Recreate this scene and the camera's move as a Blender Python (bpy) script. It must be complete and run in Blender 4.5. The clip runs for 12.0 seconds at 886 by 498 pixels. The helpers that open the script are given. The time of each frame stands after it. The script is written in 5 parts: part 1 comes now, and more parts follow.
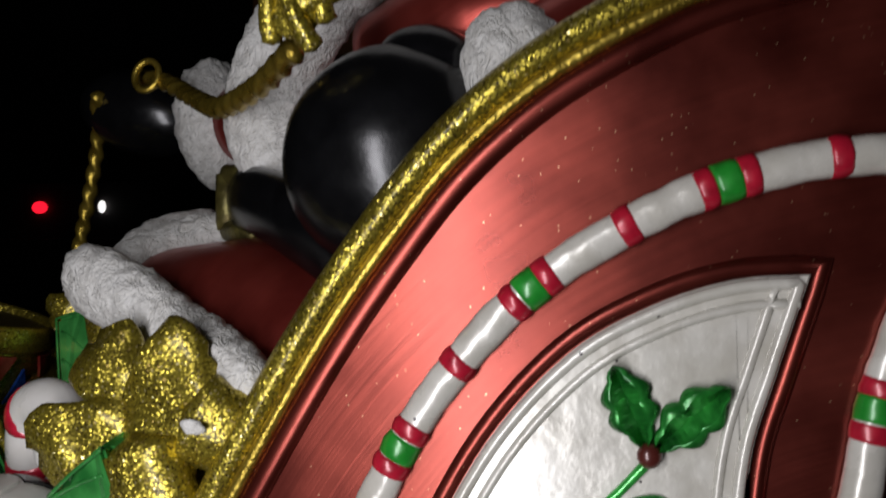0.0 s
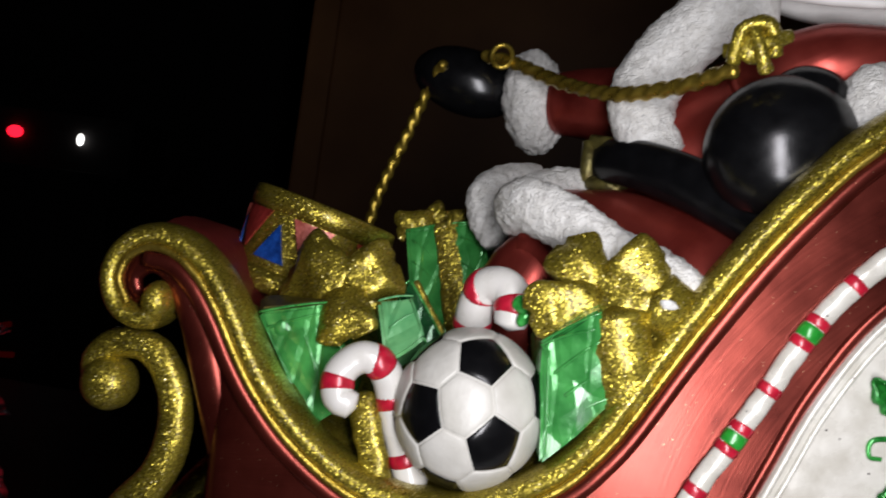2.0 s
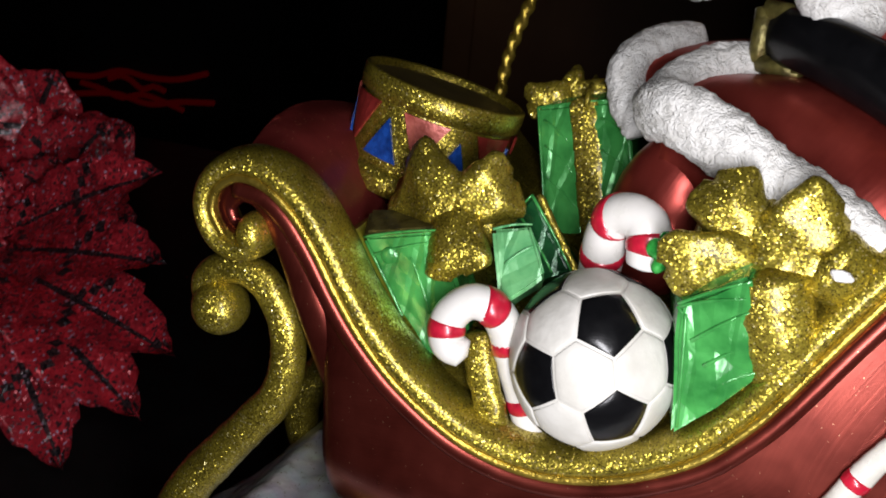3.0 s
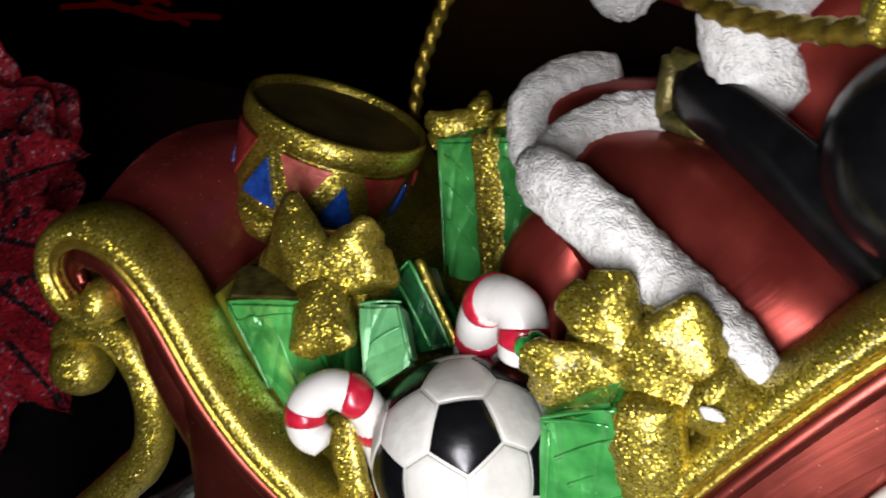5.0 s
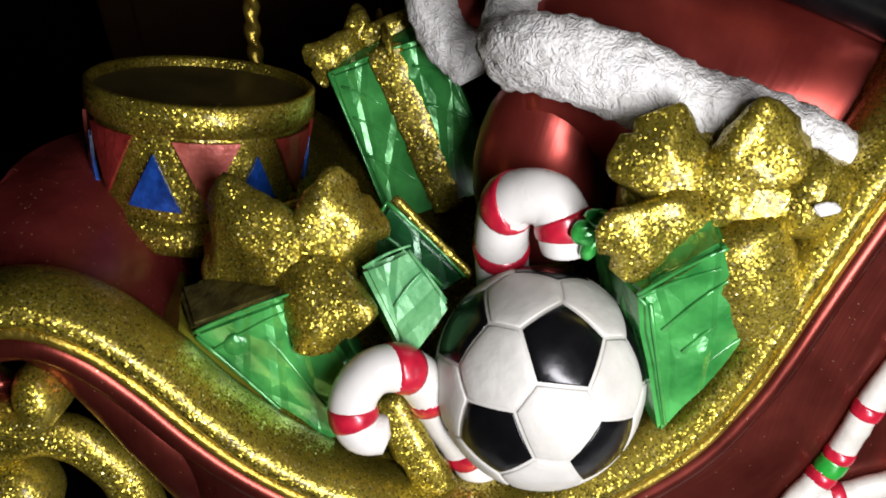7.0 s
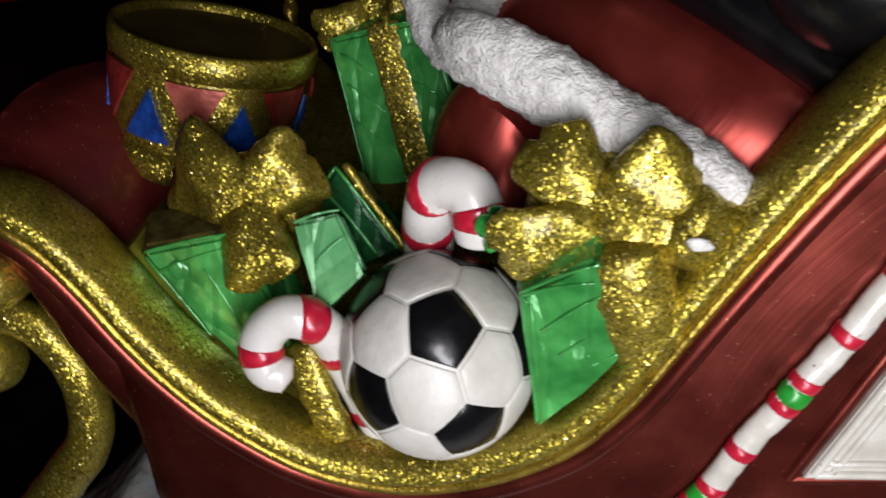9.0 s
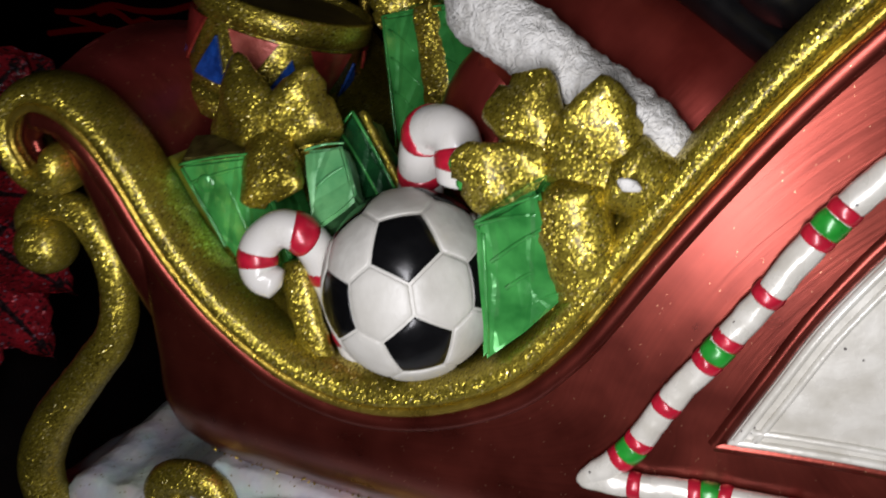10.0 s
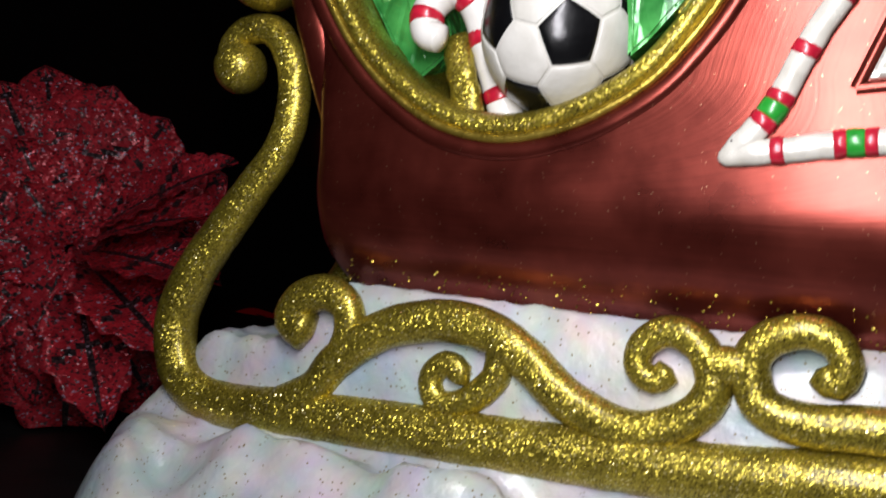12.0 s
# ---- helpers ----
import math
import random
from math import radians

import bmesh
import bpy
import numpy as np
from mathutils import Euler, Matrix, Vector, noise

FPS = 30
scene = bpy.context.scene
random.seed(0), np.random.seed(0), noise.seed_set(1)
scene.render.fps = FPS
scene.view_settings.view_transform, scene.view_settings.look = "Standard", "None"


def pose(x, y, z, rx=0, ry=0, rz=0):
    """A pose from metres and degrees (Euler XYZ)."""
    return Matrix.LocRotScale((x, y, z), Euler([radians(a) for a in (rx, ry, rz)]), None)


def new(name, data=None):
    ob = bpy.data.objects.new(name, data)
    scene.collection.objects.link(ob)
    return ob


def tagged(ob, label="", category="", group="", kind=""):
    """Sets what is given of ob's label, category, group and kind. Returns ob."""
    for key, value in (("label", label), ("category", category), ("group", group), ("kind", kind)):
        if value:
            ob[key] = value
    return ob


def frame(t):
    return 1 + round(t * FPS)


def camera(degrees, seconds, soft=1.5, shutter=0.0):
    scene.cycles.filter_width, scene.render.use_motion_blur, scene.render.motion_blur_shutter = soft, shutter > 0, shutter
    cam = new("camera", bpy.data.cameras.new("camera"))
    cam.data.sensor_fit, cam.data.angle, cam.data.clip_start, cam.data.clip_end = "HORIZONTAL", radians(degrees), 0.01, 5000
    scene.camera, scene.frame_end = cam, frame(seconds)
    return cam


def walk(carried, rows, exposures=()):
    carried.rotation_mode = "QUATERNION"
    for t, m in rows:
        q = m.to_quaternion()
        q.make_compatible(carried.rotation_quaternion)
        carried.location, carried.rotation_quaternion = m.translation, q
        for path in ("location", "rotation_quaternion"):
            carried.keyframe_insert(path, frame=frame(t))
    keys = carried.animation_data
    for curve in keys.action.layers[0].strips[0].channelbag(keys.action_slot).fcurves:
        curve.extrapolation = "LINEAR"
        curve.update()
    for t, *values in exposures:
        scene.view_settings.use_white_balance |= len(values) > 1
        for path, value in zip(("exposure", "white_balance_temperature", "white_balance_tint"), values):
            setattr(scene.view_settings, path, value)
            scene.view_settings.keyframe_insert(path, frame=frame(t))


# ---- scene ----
cam = camera(53.4, 12.0, soft=1.8, shutter=0.4)
METRES, EYE, TILT, LEAN, TURN = 0.67, 0.215, 0.0, 0.0, 13.4
ROWS = [
    (0.0, 0.0, 0.0, 0.0, 0.0, 0.0, -0.0),
    (0.5, -0.0175, -0.0282, 0.0106, -3.67, 1.76, -2.33),
    (1.0, -0.0556, -0.079, 0.0014, -6.43, 2.08, -5.22),
    (1.5, -0.1167, -0.0978, -0.0356, -7.35, 0.69, -7.68),
    (2.0, -0.1868, -0.1141, -0.0342, -4.99, -0.38, -8.16),
    (2.5, -0.1798, -0.0835, 0.0121, 2.69, -11.64, -4.42),
    (4.5, -0.1233, 0.0134, 0.0764, 13.73, -26.81, -7.22),
    (5.0, -0.1202, 0.0192, 0.0942, 8.56, -26.13, -4.94),
    (5.5, -0.1432, 0.0207, 0.0816, 2.79, -25.27, -2.82),
    (6.0, -0.1551, 0.0274, 0.0651, -3.06, -25.64, -0.48),
    (6.5, -0.1774, 0.0355, 0.0653, -10.07, -26.64, 4.46),
    (7.0, -0.2084, 0.0569, 0.0638, -17.16, -28.55, 6.21),
    (9.0, -0.1445, 0.0298, 0.0704, -4.37, -29.81, 1.43),
    (9.5, -0.1065, 0.0143, 0.0639, 0.77, -29.11, -1.01),
    (10.0, -0.0905, -0.0157, 0.0416, 7.31, -24.83, -2.19),
    (10.5, -0.0785, -0.0507, -0.0039, 11.17, -19.75, -3.52),
    (11.0, -0.0822, -0.0765, -0.0674, 13.68, -11.71, -4.3),
    (11.5, -0.0757, -0.0889, -0.135, 14.16, -4.79, -5.76),
    (12.0, -0.0775, -0.0909, -0.1887, 15.18, -1.19, -5.35),
]
EXPOSURES = [(0.0, -0.70), (0.5, -0.20), (1.0, -0.04), (1.5, -0.32), (2.0, 0.05), (2.5, 0.52), (4.5, 0.45), (5.5, 0.50), (6.5, 0.42), (7.0, 0.52), (9.0, 0.0), (9.5, -0.22), (10.5, -0.20), (12.0, 0.42)]
walk(cam, [(t, pose(0, 0, EYE, TILT, LEAN, TURN) @ pose(METRES * x, METRES * y, METRES * z, 90 + pitch, roll, yaw)) for t, x, y, z, yaw, pitch, roll in ROWS], EXPOSURES)

# ---- world and light ----
world = bpy.data.worlds.new("night_room")
scene.world = world
world.use_nodes = True
world.node_tree.nodes["Background"].inputs[0].default_value = (0.9, 0.85, 0.8, 1)
world.node_tree.nodes["Background"].inputs[1].default_value = 0.004

torch = bpy.data.lights.new("torch", "AREA")
torch.shape, torch.size, torch.size_y = "RECTANGLE", 0.040, 0.215
torch.energy, torch.color = 0.76, (1.0, 0.985, 1.04)
torch_ob = new("torch", torch)
HIGH, LOW, AIM = Vector((-0.096, -0.018, 0.286)), Vector((-0.050, -0.086, 0.086)), Vector((-0.115, 0.17, 0.165))
back = ((HIGH + LOW) / 2 - AIM).normalized()
along = (HIGH - LOW) - back * back.dot(HIGH - LOW)
along.normalize()
torch_ob.matrix_basis = Matrix.Translation((HIGH + LOW) / 2) @ Matrix((along.cross(back), along, back)).transposed().to_4x4()
tagged(torch_ob, kind="structure")


# ---- materials ----
def material(name, colour, rough=0.5, metal=0.0, var=0.2, scale=80.0, bump=0.0, bump_scale=900.0, coat=0.0, spec=0.5, dark=None):
    """Principled paint with mottling at one scale and fine relief at another."""
    m = bpy.data.materials.new(name)
    m.use_nodes = True
    n, l = m.node_tree.nodes, m.node_tree.links
    b = n["Principled BSDF"]
    b.inputs["Roughness"].default_value, b.inputs["Metallic"].default_value = rough, metal
    b.inputs["Coat Weight"].default_value, b.inputs["Coat Roughness"].default_value = coat, 0.15
    b.inputs["Specular IOR Level"].default_value = spec
    co = n.new("ShaderNodeTexCoord")
    no = n.new("ShaderNodeTexNoise")
    no.inputs["Scale"].default_value, no.inputs["Detail"].default_value = scale, 6
    l.new(co.outputs["Object"], no.inputs["Vector"])
    ramp = n.new("ShaderNodeValToRGB")
    low = dark or tuple(c * (1 - var) for c in colour)
    ramp.color_ramp.elements[0].position, ramp.color_ramp.elements[1].position = 0.3, 0.68
    ramp.color_ramp.elements[0].color, ramp.color_ramp.elements[1].color = (*low, 1), (*colour, 1)
    l.new(no.outputs["Fac"], ramp.inputs["Fac"])
    l.new(ramp.outputs["Color"], b.inputs["Base Color"])
    rr = n.new("ShaderNodeMapRange")
    rr.inputs["To Min"].default_value, rr.inputs["To Max"].default_value = max(rough - 0.08, 0.05), min(rough + 0.1, 1)
    l.new(no.outputs["Fac"], rr.inputs["Value"])
    l.new(rr.outputs["Result"], b.inputs["Roughness"])
    if bump:
        n2 = n.new("ShaderNodeTexNoise")
        n2.inputs["Scale"].default_value, n2.inputs["Detail"].default_value = bump_scale, 4
        l.new(co.outputs["Object"], n2.inputs["Vector"])
        bp = n.new("ShaderNodeBump")
        bp.inputs["Strength"].default_value, bp.inputs["Distance"].default_value = bump, 0.0006
        l.new(n2.outputs["Fac"], bp.inputs["Height"])
        l.new(bp.outputs["Normal"], b.inputs["Normal"])
    return m


def brushed(name, colour, low, rough=0.35, metal=0.72, streak=0.34):
    """Metallic paint laid on with a brush: long streaks along x, stains between."""
    m = material(name, colour, rough, metal, scale=60, dark=low)
    n, l = m.node_tree.nodes, m.node_tree.links
    b = n["Principled BSDF"]
    co = next(k for k in n if k.type == "TEX_COORD")
    mp = n.new("ShaderNodeMapping")
    mp.inputs["Scale"].default_value, mp.inputs["Rotation"].default_value = (30, 120, 950), (0, 0, 0)
    st = n.new("ShaderNodeTexNoise")
    st.inputs["Scale"].default_value, st.inputs["Detail"].default_value = 1.0, 5
    wave = n.new("ShaderNodeTexNoise")
    wave.inputs["Scale"].default_value = 14
    add = n.new("ShaderNodeMixRGB")
    add.blend_type, add.inputs["Fac"].default_value = "ADD", 0.003
    l.new(co.outputs["Object"], wave.inputs["Vector"])
    sx = n.new("ShaderNodeSeparateXYZ")
    l.new(co.outputs["Object"], sx.inputs[0])
    off = n.new("ShaderNodeVectorMath")
    off.operation = "SUBTRACT"
    off.inputs[1].default_value = (0.055, 0.0, 0.105)
    flat = n.new("ShaderNodeVectorMath")
    flat.operation = "MULTIPLY"
    flat.inputs[1].default_value = (1, 0, 1)
    far = n.new("ShaderNodeVectorMath")
    far.operation = "LENGTH"
    l.new(co.outputs["Object"], off.inputs[0])
    l.new(off.outputs[0], flat.inputs[0])
    l.new(flat.outputs[0], far.inputs[0])
    share = n.new("ShaderNodeMapRange")
    share.inputs["From Min"].default_value, share.inputs["From Max"].default_value = 0.095, 0.130
    l.new(sx.outputs[2], share.inputs["Value"])
    pick = n.new("ShaderNodeMix")
    l.new(share.outputs["Result"], pick.inputs[0])
    l.new(sx.outputs[2], pick.inputs[2])
    l.new(far.outputs["Value"], pick.inputs[3])
    join = n.new("ShaderNodeCombineXYZ")
    l.new(sx.outputs[0], join.inputs[0])
    l.new(sx.outputs[1], join.inputs[1])
    l.new(pick.outputs[0], join.inputs[2])
    l.new(join.outputs[0], add.inputs[1])
    l.new(wave.outputs["Color"], add.inputs[2])
    l.new(add.outputs["Color"], mp.inputs["Vector"])
    l.new(mp.outputs["Vector"], st.inputs["Vector"])
    bp = n.new("ShaderNodeBump")
    bp.inputs["Strength"].default_value, bp.inputs["Distance"].default_value = 0.11, 0.0004
    l.new(st.outputs["Fac"], bp.inputs["Height"])
    l.new(bp.outputs["Normal"], b.inputs["Normal"])
    mix = n.new("ShaderNodeMixRGB")
    mix.blend_type = "MULTIPLY"
    mix.inputs["Fac"].default_value = streak
    r2 = n.new("ShaderNodeMapRange")
    r2.inputs["From Min"].default_value, r2.inputs["From Max"].default_value = 0.3, 0.7
    r2.inputs["To Min"].default_value, r2.inputs["To Max"].default_value = 0.45, 1.25
    ramp = next(k for k in n if k.type == "VALTORGB")
    l.new(st.outputs["Fac"], r2.inputs["Value"])
    l.new(ramp.outputs["Color"], mix.inputs[1])
    l.new(r2.outputs["Result"], mix.inputs[2])
    l.new(mix.outputs["Color"], b.inputs["Base Color"])
    return m


def glitter(name, colour, low, scale=2300.0, tilt=0.75, rough=0.3, metal=0.9, holes=0.12, under=(0.02, 0.015, 0.004), fleck=None):
    """Flakes, each with a tilt and tone of its own, in tinted lacquer."""
    m = bpy.data.materials.new(name)
    m.use_nodes = True
    n, l = m.node_tree.nodes, m.node_tree.links
    b = n["Principled BSDF"]
    b.inputs["Metallic"].default_value, b.inputs["Roughness"].default_value = metal, rough
    b.inputs["Coat Weight"].default_value, b.inputs["Coat Roughness"].default_value = 0.25, 0.2
    co, geo = n.new("ShaderNodeTexCoord"), n.new("ShaderNodeNewGeometry")
    vo = n.new("ShaderNodeTexVoronoi")
    vo.inputs["Scale"].default_value = scale
    l.new(co.outputs["Object"], vo.inputs["Vector"])
    sub = n.new("ShaderNodeVectorMath")
    sub.operation = "SUBTRACT"
    sub.inputs[1].default_value = (0.5, 0.5, 0.5)
    l.new(vo.outputs["Color"], sub.inputs[0])
    sc = n.new("ShaderNodeVectorMath")
    sc.operation = "SCALE"
    l.new(sub.outputs[0], sc.inputs[0])
    sepf = n.new("ShaderNodeSeparateColor")
    l.new(vo.outputs["Color"], sepf.inputs[0])
    loose = n.new("ShaderNodeMapRange")
    loose.inputs["From Min"].default_value, loose.inputs["From Max"].default_value = 0.45, 0.9
    loose.inputs["To Min"].default_value, loose.inputs["To Max"].default_value = tilt * 0.42, tilt * 1.3
    l.new(sepf.outputs[0], loose.inputs["Value"])
    l.new(loose.outputs["Result"], sc.inputs["Scale"])
    ad = n.new("ShaderNodeVectorMath")
    l.new(sc.outputs[0], ad.inputs[0])
    l.new(geo.outputs["Normal"], ad.inputs[1])
    nm = n.new("ShaderNodeVectorMath")
    nm.operation = "NORMALIZE"
    l.new(ad.outputs[0], nm.inputs[0])
    l.new(nm.outputs[0], b.inputs["Normal"])
    sep = n.new("ShaderNodeSeparateColor")
    l.new(vo.outputs["Color"], sep.inputs[0])
    ramp = n.new("ShaderNodeValToRGB")
    e = ramp.color_ramp.elements
    e[0].position, e[0].color = holes, (*under, 1)
    e[1].position, e[1].color = 1.0, (*colour, 1)
    k = e.new(holes + 0.03)
    k.color = (*low, 1)
    if fleck:
        k = e.new(0.965)
        k.color = (*colour, 1)
        e[-1].position, e[-1].color = 0.975, (*fleck, 1)
    l.new(sep.outputs[1], ramp.inputs["Fac"])
    no = n.new("ShaderNodeTexNoise")
    no.inputs["Scale"].default_value, no.inputs["Detail"].default_value = 90, 4
    l.new(co.outputs["Object"], no.inputs["Vector"])
    mr = n.new("ShaderNodeMapRange")
    mr.inputs["From Min"].default_value, mr.inputs["From Max"].default_value = 0.3, 0.7
    mr.inputs["To Min"].default_value, mr.inputs["To Max"].default_value = 0.6, 1.1
    l.new(no.outputs["Fac"], mr.inputs["Value"])
    mx = n.new("ShaderNodeMixRGB")
    mx.blend_type, mx.inputs["Fac"].default_value = "MULTIPLY", 1.0
    l.new(ramp.outputs["Color"], mx.inputs[1])
    l.new(mr.outputs["Result"], mx.inputs[2])
    l.new(mx.outputs["Color"], b.inputs["Base Color"])
    return m


def glow(name, colour, strength):
    m = bpy.data.materials.new(name)
    m.use_nodes = True
    b = m.node_tree.nodes["Principled BSDF"]
    b.inputs["Base Color"].default_value = (0, 0, 0, 1)
    b.inputs["Emission Color"].default_value, b.inputs["Emission Strength"].default_value = (*colour, 1), strength
    return m


RED = brushed("red_metallic_paint", (0.225, 0.040, 0.027), (0.120, 0.018, 0.012), rough=0.29, metal=0.86, streak=0.20)
RED.node_tree.nodes["Principled BSDF"].inputs["Coat Weight"].default_value = 0.12
RED.node_tree.nodes["Principled BSDF"].inputs["Coat Roughness"].default_value = 0.22
COAT = brushed("red_coat_paint", (0.36, 0.055, 0.040), (0.20, 0.024, 0.018), rough=0.30, metal=0.7, streak=0.10)
DASH = material("deep_red_paint", (0.33, 0.046, 0.040), 0.38, 0.15, scale=60, dark=(0.18, 0.022, 0.019), bump=0.3, bump_scale=300, coat=0.15)
GOLD = glitter("gold_glitter", (0.60, 0.48, 0.060), (0.25, 0.195, 0.020), scale=2700, tilt=0.80, holes=0.09, rough=0.32, metal=0.8, under=(0.11, 0.075, 0.012), fleck=(0.95, 0.82, 0.36))
GOLD_PLAIN = material("gold_lacquer", (0.50, 0.36, 0.06), 0.28, 0.85, scale=200, dark=(0.25, 0.17, 0.02), bump=0.4, bump_scale=1200)
GOLD_WORN = material("worn_olive_gold_lacquer", (0.17, 0.145, 0.04), 0.35, 0.6, scale=300, dark=(0.05, 0.04, 0.012), bump=0.4, bump_scale=900)
GOLD_DARK = material("dull_gold_drumhead", (0.12, 0.09, 0.025), 0.5, 0.4, scale=120, dark=(0.07, 0.05, 0.015), bump=0.3)
OLIVE = material("yellow_green_lacquer", (0.30, 0.33, 0.03), 0.3, 0.3, scale=150, dark=(0.20, 0.17, 0.015), bump=0.5, bump_scale=700, coat=0.4)
GREEN = material("green_foil", (0.075, 0.38, 0.085), 0.22, 0.20, scale=110, dark=(0.018, 0.15, 0.028), bump=0.5, bump_scale=260, coat=0.6)
GREEN_DARK = material("dark_green_foil", (0.012, 0.09, 0.025), 0.22, 0.3, scale=140, dark=(0.004, 0.03, 0.01), bump=0.3, bump_scale=260, coat=0.6)
GREEN_PALE = material("pale_green_paint", (0.17, 0.44, 0.17), 0.35, 0.1, scale=140, dark=(0.08, 0.30, 0.11), bump=0.4, bump_scale=300)
LEAF = material("green_enamel", (0.06, 0.50, 0.08), 0.16, 0.35, scale=300, dark=(0.01, 0.14, 0.02), bump=0.3, bump_scale=700, coat=0.7)
BAND_GREEN = material("bright_green_paint", (0.02, 0.30, 0.03), 0.3, 0.1, scale=400, var=0.35, coat=0.4)
BAND_RED = material("raspberry_red_paint", (0.50, 0.012, 0.035), 0.3, 0.1, scale=400, var=0.35, coat=0.4)
PEARL = material("pearl_white_paint", (0.64, 0.62, 0.56), 0.26, 0.12, scale=160, dark=(0.50, 0.475, 0.41), bump=0.35, bump_scale=230, coat=0.5)
BALL_WHITE = material("ivory_white_paint", (0.56, 0.545, 0.50), 0.40, 0.0, scale=85, dark=(0.43, 0.415, 0.37), bump=0.25, bump_scale=500)
CANE_WHITE = material("white_enamel", (0.64, 0.62, 0.585), 0.28, 0.0, scale=200, dark=(0.60, 0.58, 0.53), coat=0.4)
BLACK = material("glossy_black_paint", (0.004, 0.004, 0.0045), 0.22, 0.0, scale=160, var=0.4, bump=0.08, bump_scale=400, spec=0.4)
FUR = material("white_fur_plaster", (0.66, 0.65, 0.62), 0.6, 0.0, scale=300, dark=(0.52, 0.505, 0.47), bump=0.9, bump_scale=900)
BEARD = material("white_beard_plaster", (0.68, 0.67, 0.64), 0.5, 0.0, scale=120, dark=(0.56, 0.55, 0.52), bump=0.2, bump_scale=300)
# The drum's pink paint twice: a lit tone, then a shaded tone.
PINK_LIT = material("salmon_pink_paint_lit", (0.62, 0.16, 0.12), 0.35, 0.25, scale=300, dark=(0.42, 0.08, 0.06), bump=0.4, bump_scale=500, coat=0.4)
PINK_SHADED = material("salmon_pink_paint_shaded", (0.30, 0.03, 0.025), 0.35, 0.3, scale=300, dark=(0.15, 0.015, 0.012), bump=0.3, coat=0.4)
BLUE = material("royal_blue_paint", (0.014, 0.085, 0.42), 0.25, 0.3, scale=300, dark=(0.005, 0.025, 0.14), bump=0.3, coat=0.5)
BERRY = material("dark_berry_paint", (0.10, 0.02, 0.015), 0.3, 0.2, scale=500, coat=0.5)
SNOW = material("pearl_snow_plaster", (0.52, 0.50, 0.475), 0.40, 0.0, scale=38, dark=(0.34, 0.38, 0.40), bump=0.9, bump_scale=240, coat=0.3)


def specks(m, scale, share, colour):
    """Loose glitter grains scattered over a paint."""
    n, l = m.node_tree.nodes, m.node_tree.links
    b = n["Principled BSDF"]
    co = next(k for k in n if k.type == "TEX_COORD")
    vo = n.new("ShaderNodeTexVoronoi")
    vo.inputs["Scale"].default_value = scale
    l.new(co.outputs["Object"], vo.inputs["Vector"])
    sep = n.new("ShaderNodeSeparateColor")
    l.new(vo.outputs["Color"], sep.inputs[0])
    pick = n.new("ShaderNodeMath")
    pick.operation = "GREATER_THAN"
    pick.inputs[1].default_value = 1 - share
    l.new(sep.outputs[0], pick.inputs[0])
    near_it = n.new("ShaderNodeMath")
    near_it.operation = "LESS_THAN"
    near_it.inputs[1].default_value = 0.34
    l.new(vo.outputs["Distance"], near_it.inputs[0])
    both = n.new("ShaderNodeMath")
    both.operation = "MULTIPLY"
    l.new(pick.outputs[0], both.inputs[0])
    l.new(near_it.outputs[0], both.inputs[1])
    mx = n.new("ShaderNodeMixRGB")
    l.new(both.outputs[0], mx.inputs[0])
    l.new(b.inputs["Base Color"].links[0].from_socket, mx.inputs[1])
    mx.inputs[2].default_value = (*colour, 1)
    l.new(mx.outputs["Color"], b.inputs["Base Color"])
    return m


def pearl_tint(m, scale, share):
    """Faint pink, blue and green clouds, as in nacre paint."""
    n, l = m.node_tree.nodes, m.node_tree.links
    b = n["Principled BSDF"]
    co = next(k for k in n if k.type == "TEX_COORD")
    no = n.new("ShaderNodeTexNoise")
    no.inputs["Scale"].default_value, no.inputs["Detail"].default_value = scale, 5
    l.new(co.outputs["Object"], no.inputs["Vector"])
    mx = n.new("ShaderNodeMixRGB")
    mx.blend_type, mx.inputs[0].default_value = "OVERLAY", share
    l.new(b.inputs["Base Color"].links[0].from_socket, mx.inputs[1])
    l.new(no.outputs["Color"], mx.inputs[2])
    l.new(mx.outputs["Color"], b.inputs["Base Color"])


pearl_tint(SNOW, 75, 0.36)
specks(SNOW, 1100, 0.085, (0.16, 0.12, 0.04))
POINSETTIA = glitter("red_glitter", (1.0, 0.075, 0.11), (0.72, 0.028, 0.05), scale=760, tilt=0.9, holes=0.14, metal=0.12, under=(0.14, 0.04, 0.05), fleck=(0.9, 0.6, 0.8))
VEIN = glitter("grey_red_glitter", (0.20, 0.10, 0.11), (0.05, 0.035, 0.04), scale=760, tilt=1.0, holes=0.3, metal=0.3, under=(0.03, 0.025, 0.03), fleck=(0.7, 0.5, 0.65))
WOOD = material("dark_brown_wood", (0.22, 0.095, 0.03), 0.5, 0.0, scale=9, dark=(0.14, 0.055, 0.016), bump=0.3, bump_scale=60)
TABLE = material("black_table_top", (0.010, 0.009, 0.009), 0.5, 0.0, scale=40, var=0.5, bump=0.3, bump_scale=400)
WALL = material("dark_wall_paint", (0.03, 0.025, 0.025), 0.8, 0.0, scale=5, var=0.3, bump=0.1, bump_scale=120)
CLOTH_RED = material("dark_red_ribbon_cloth", (0.30, 0.01, 0.01), 0.6, 0.0, scale=60, var=0.5, bump=0.4, bump_scale=300)
specks(DASH, 1500, 0.03, (0.62, 0.34, 0.16))
specks(RED, 2800, 0.006, (0.62, 0.38, 0.22))
specks(PEARL, 1100, 0.004, (0.05, 0.04, 0.04))


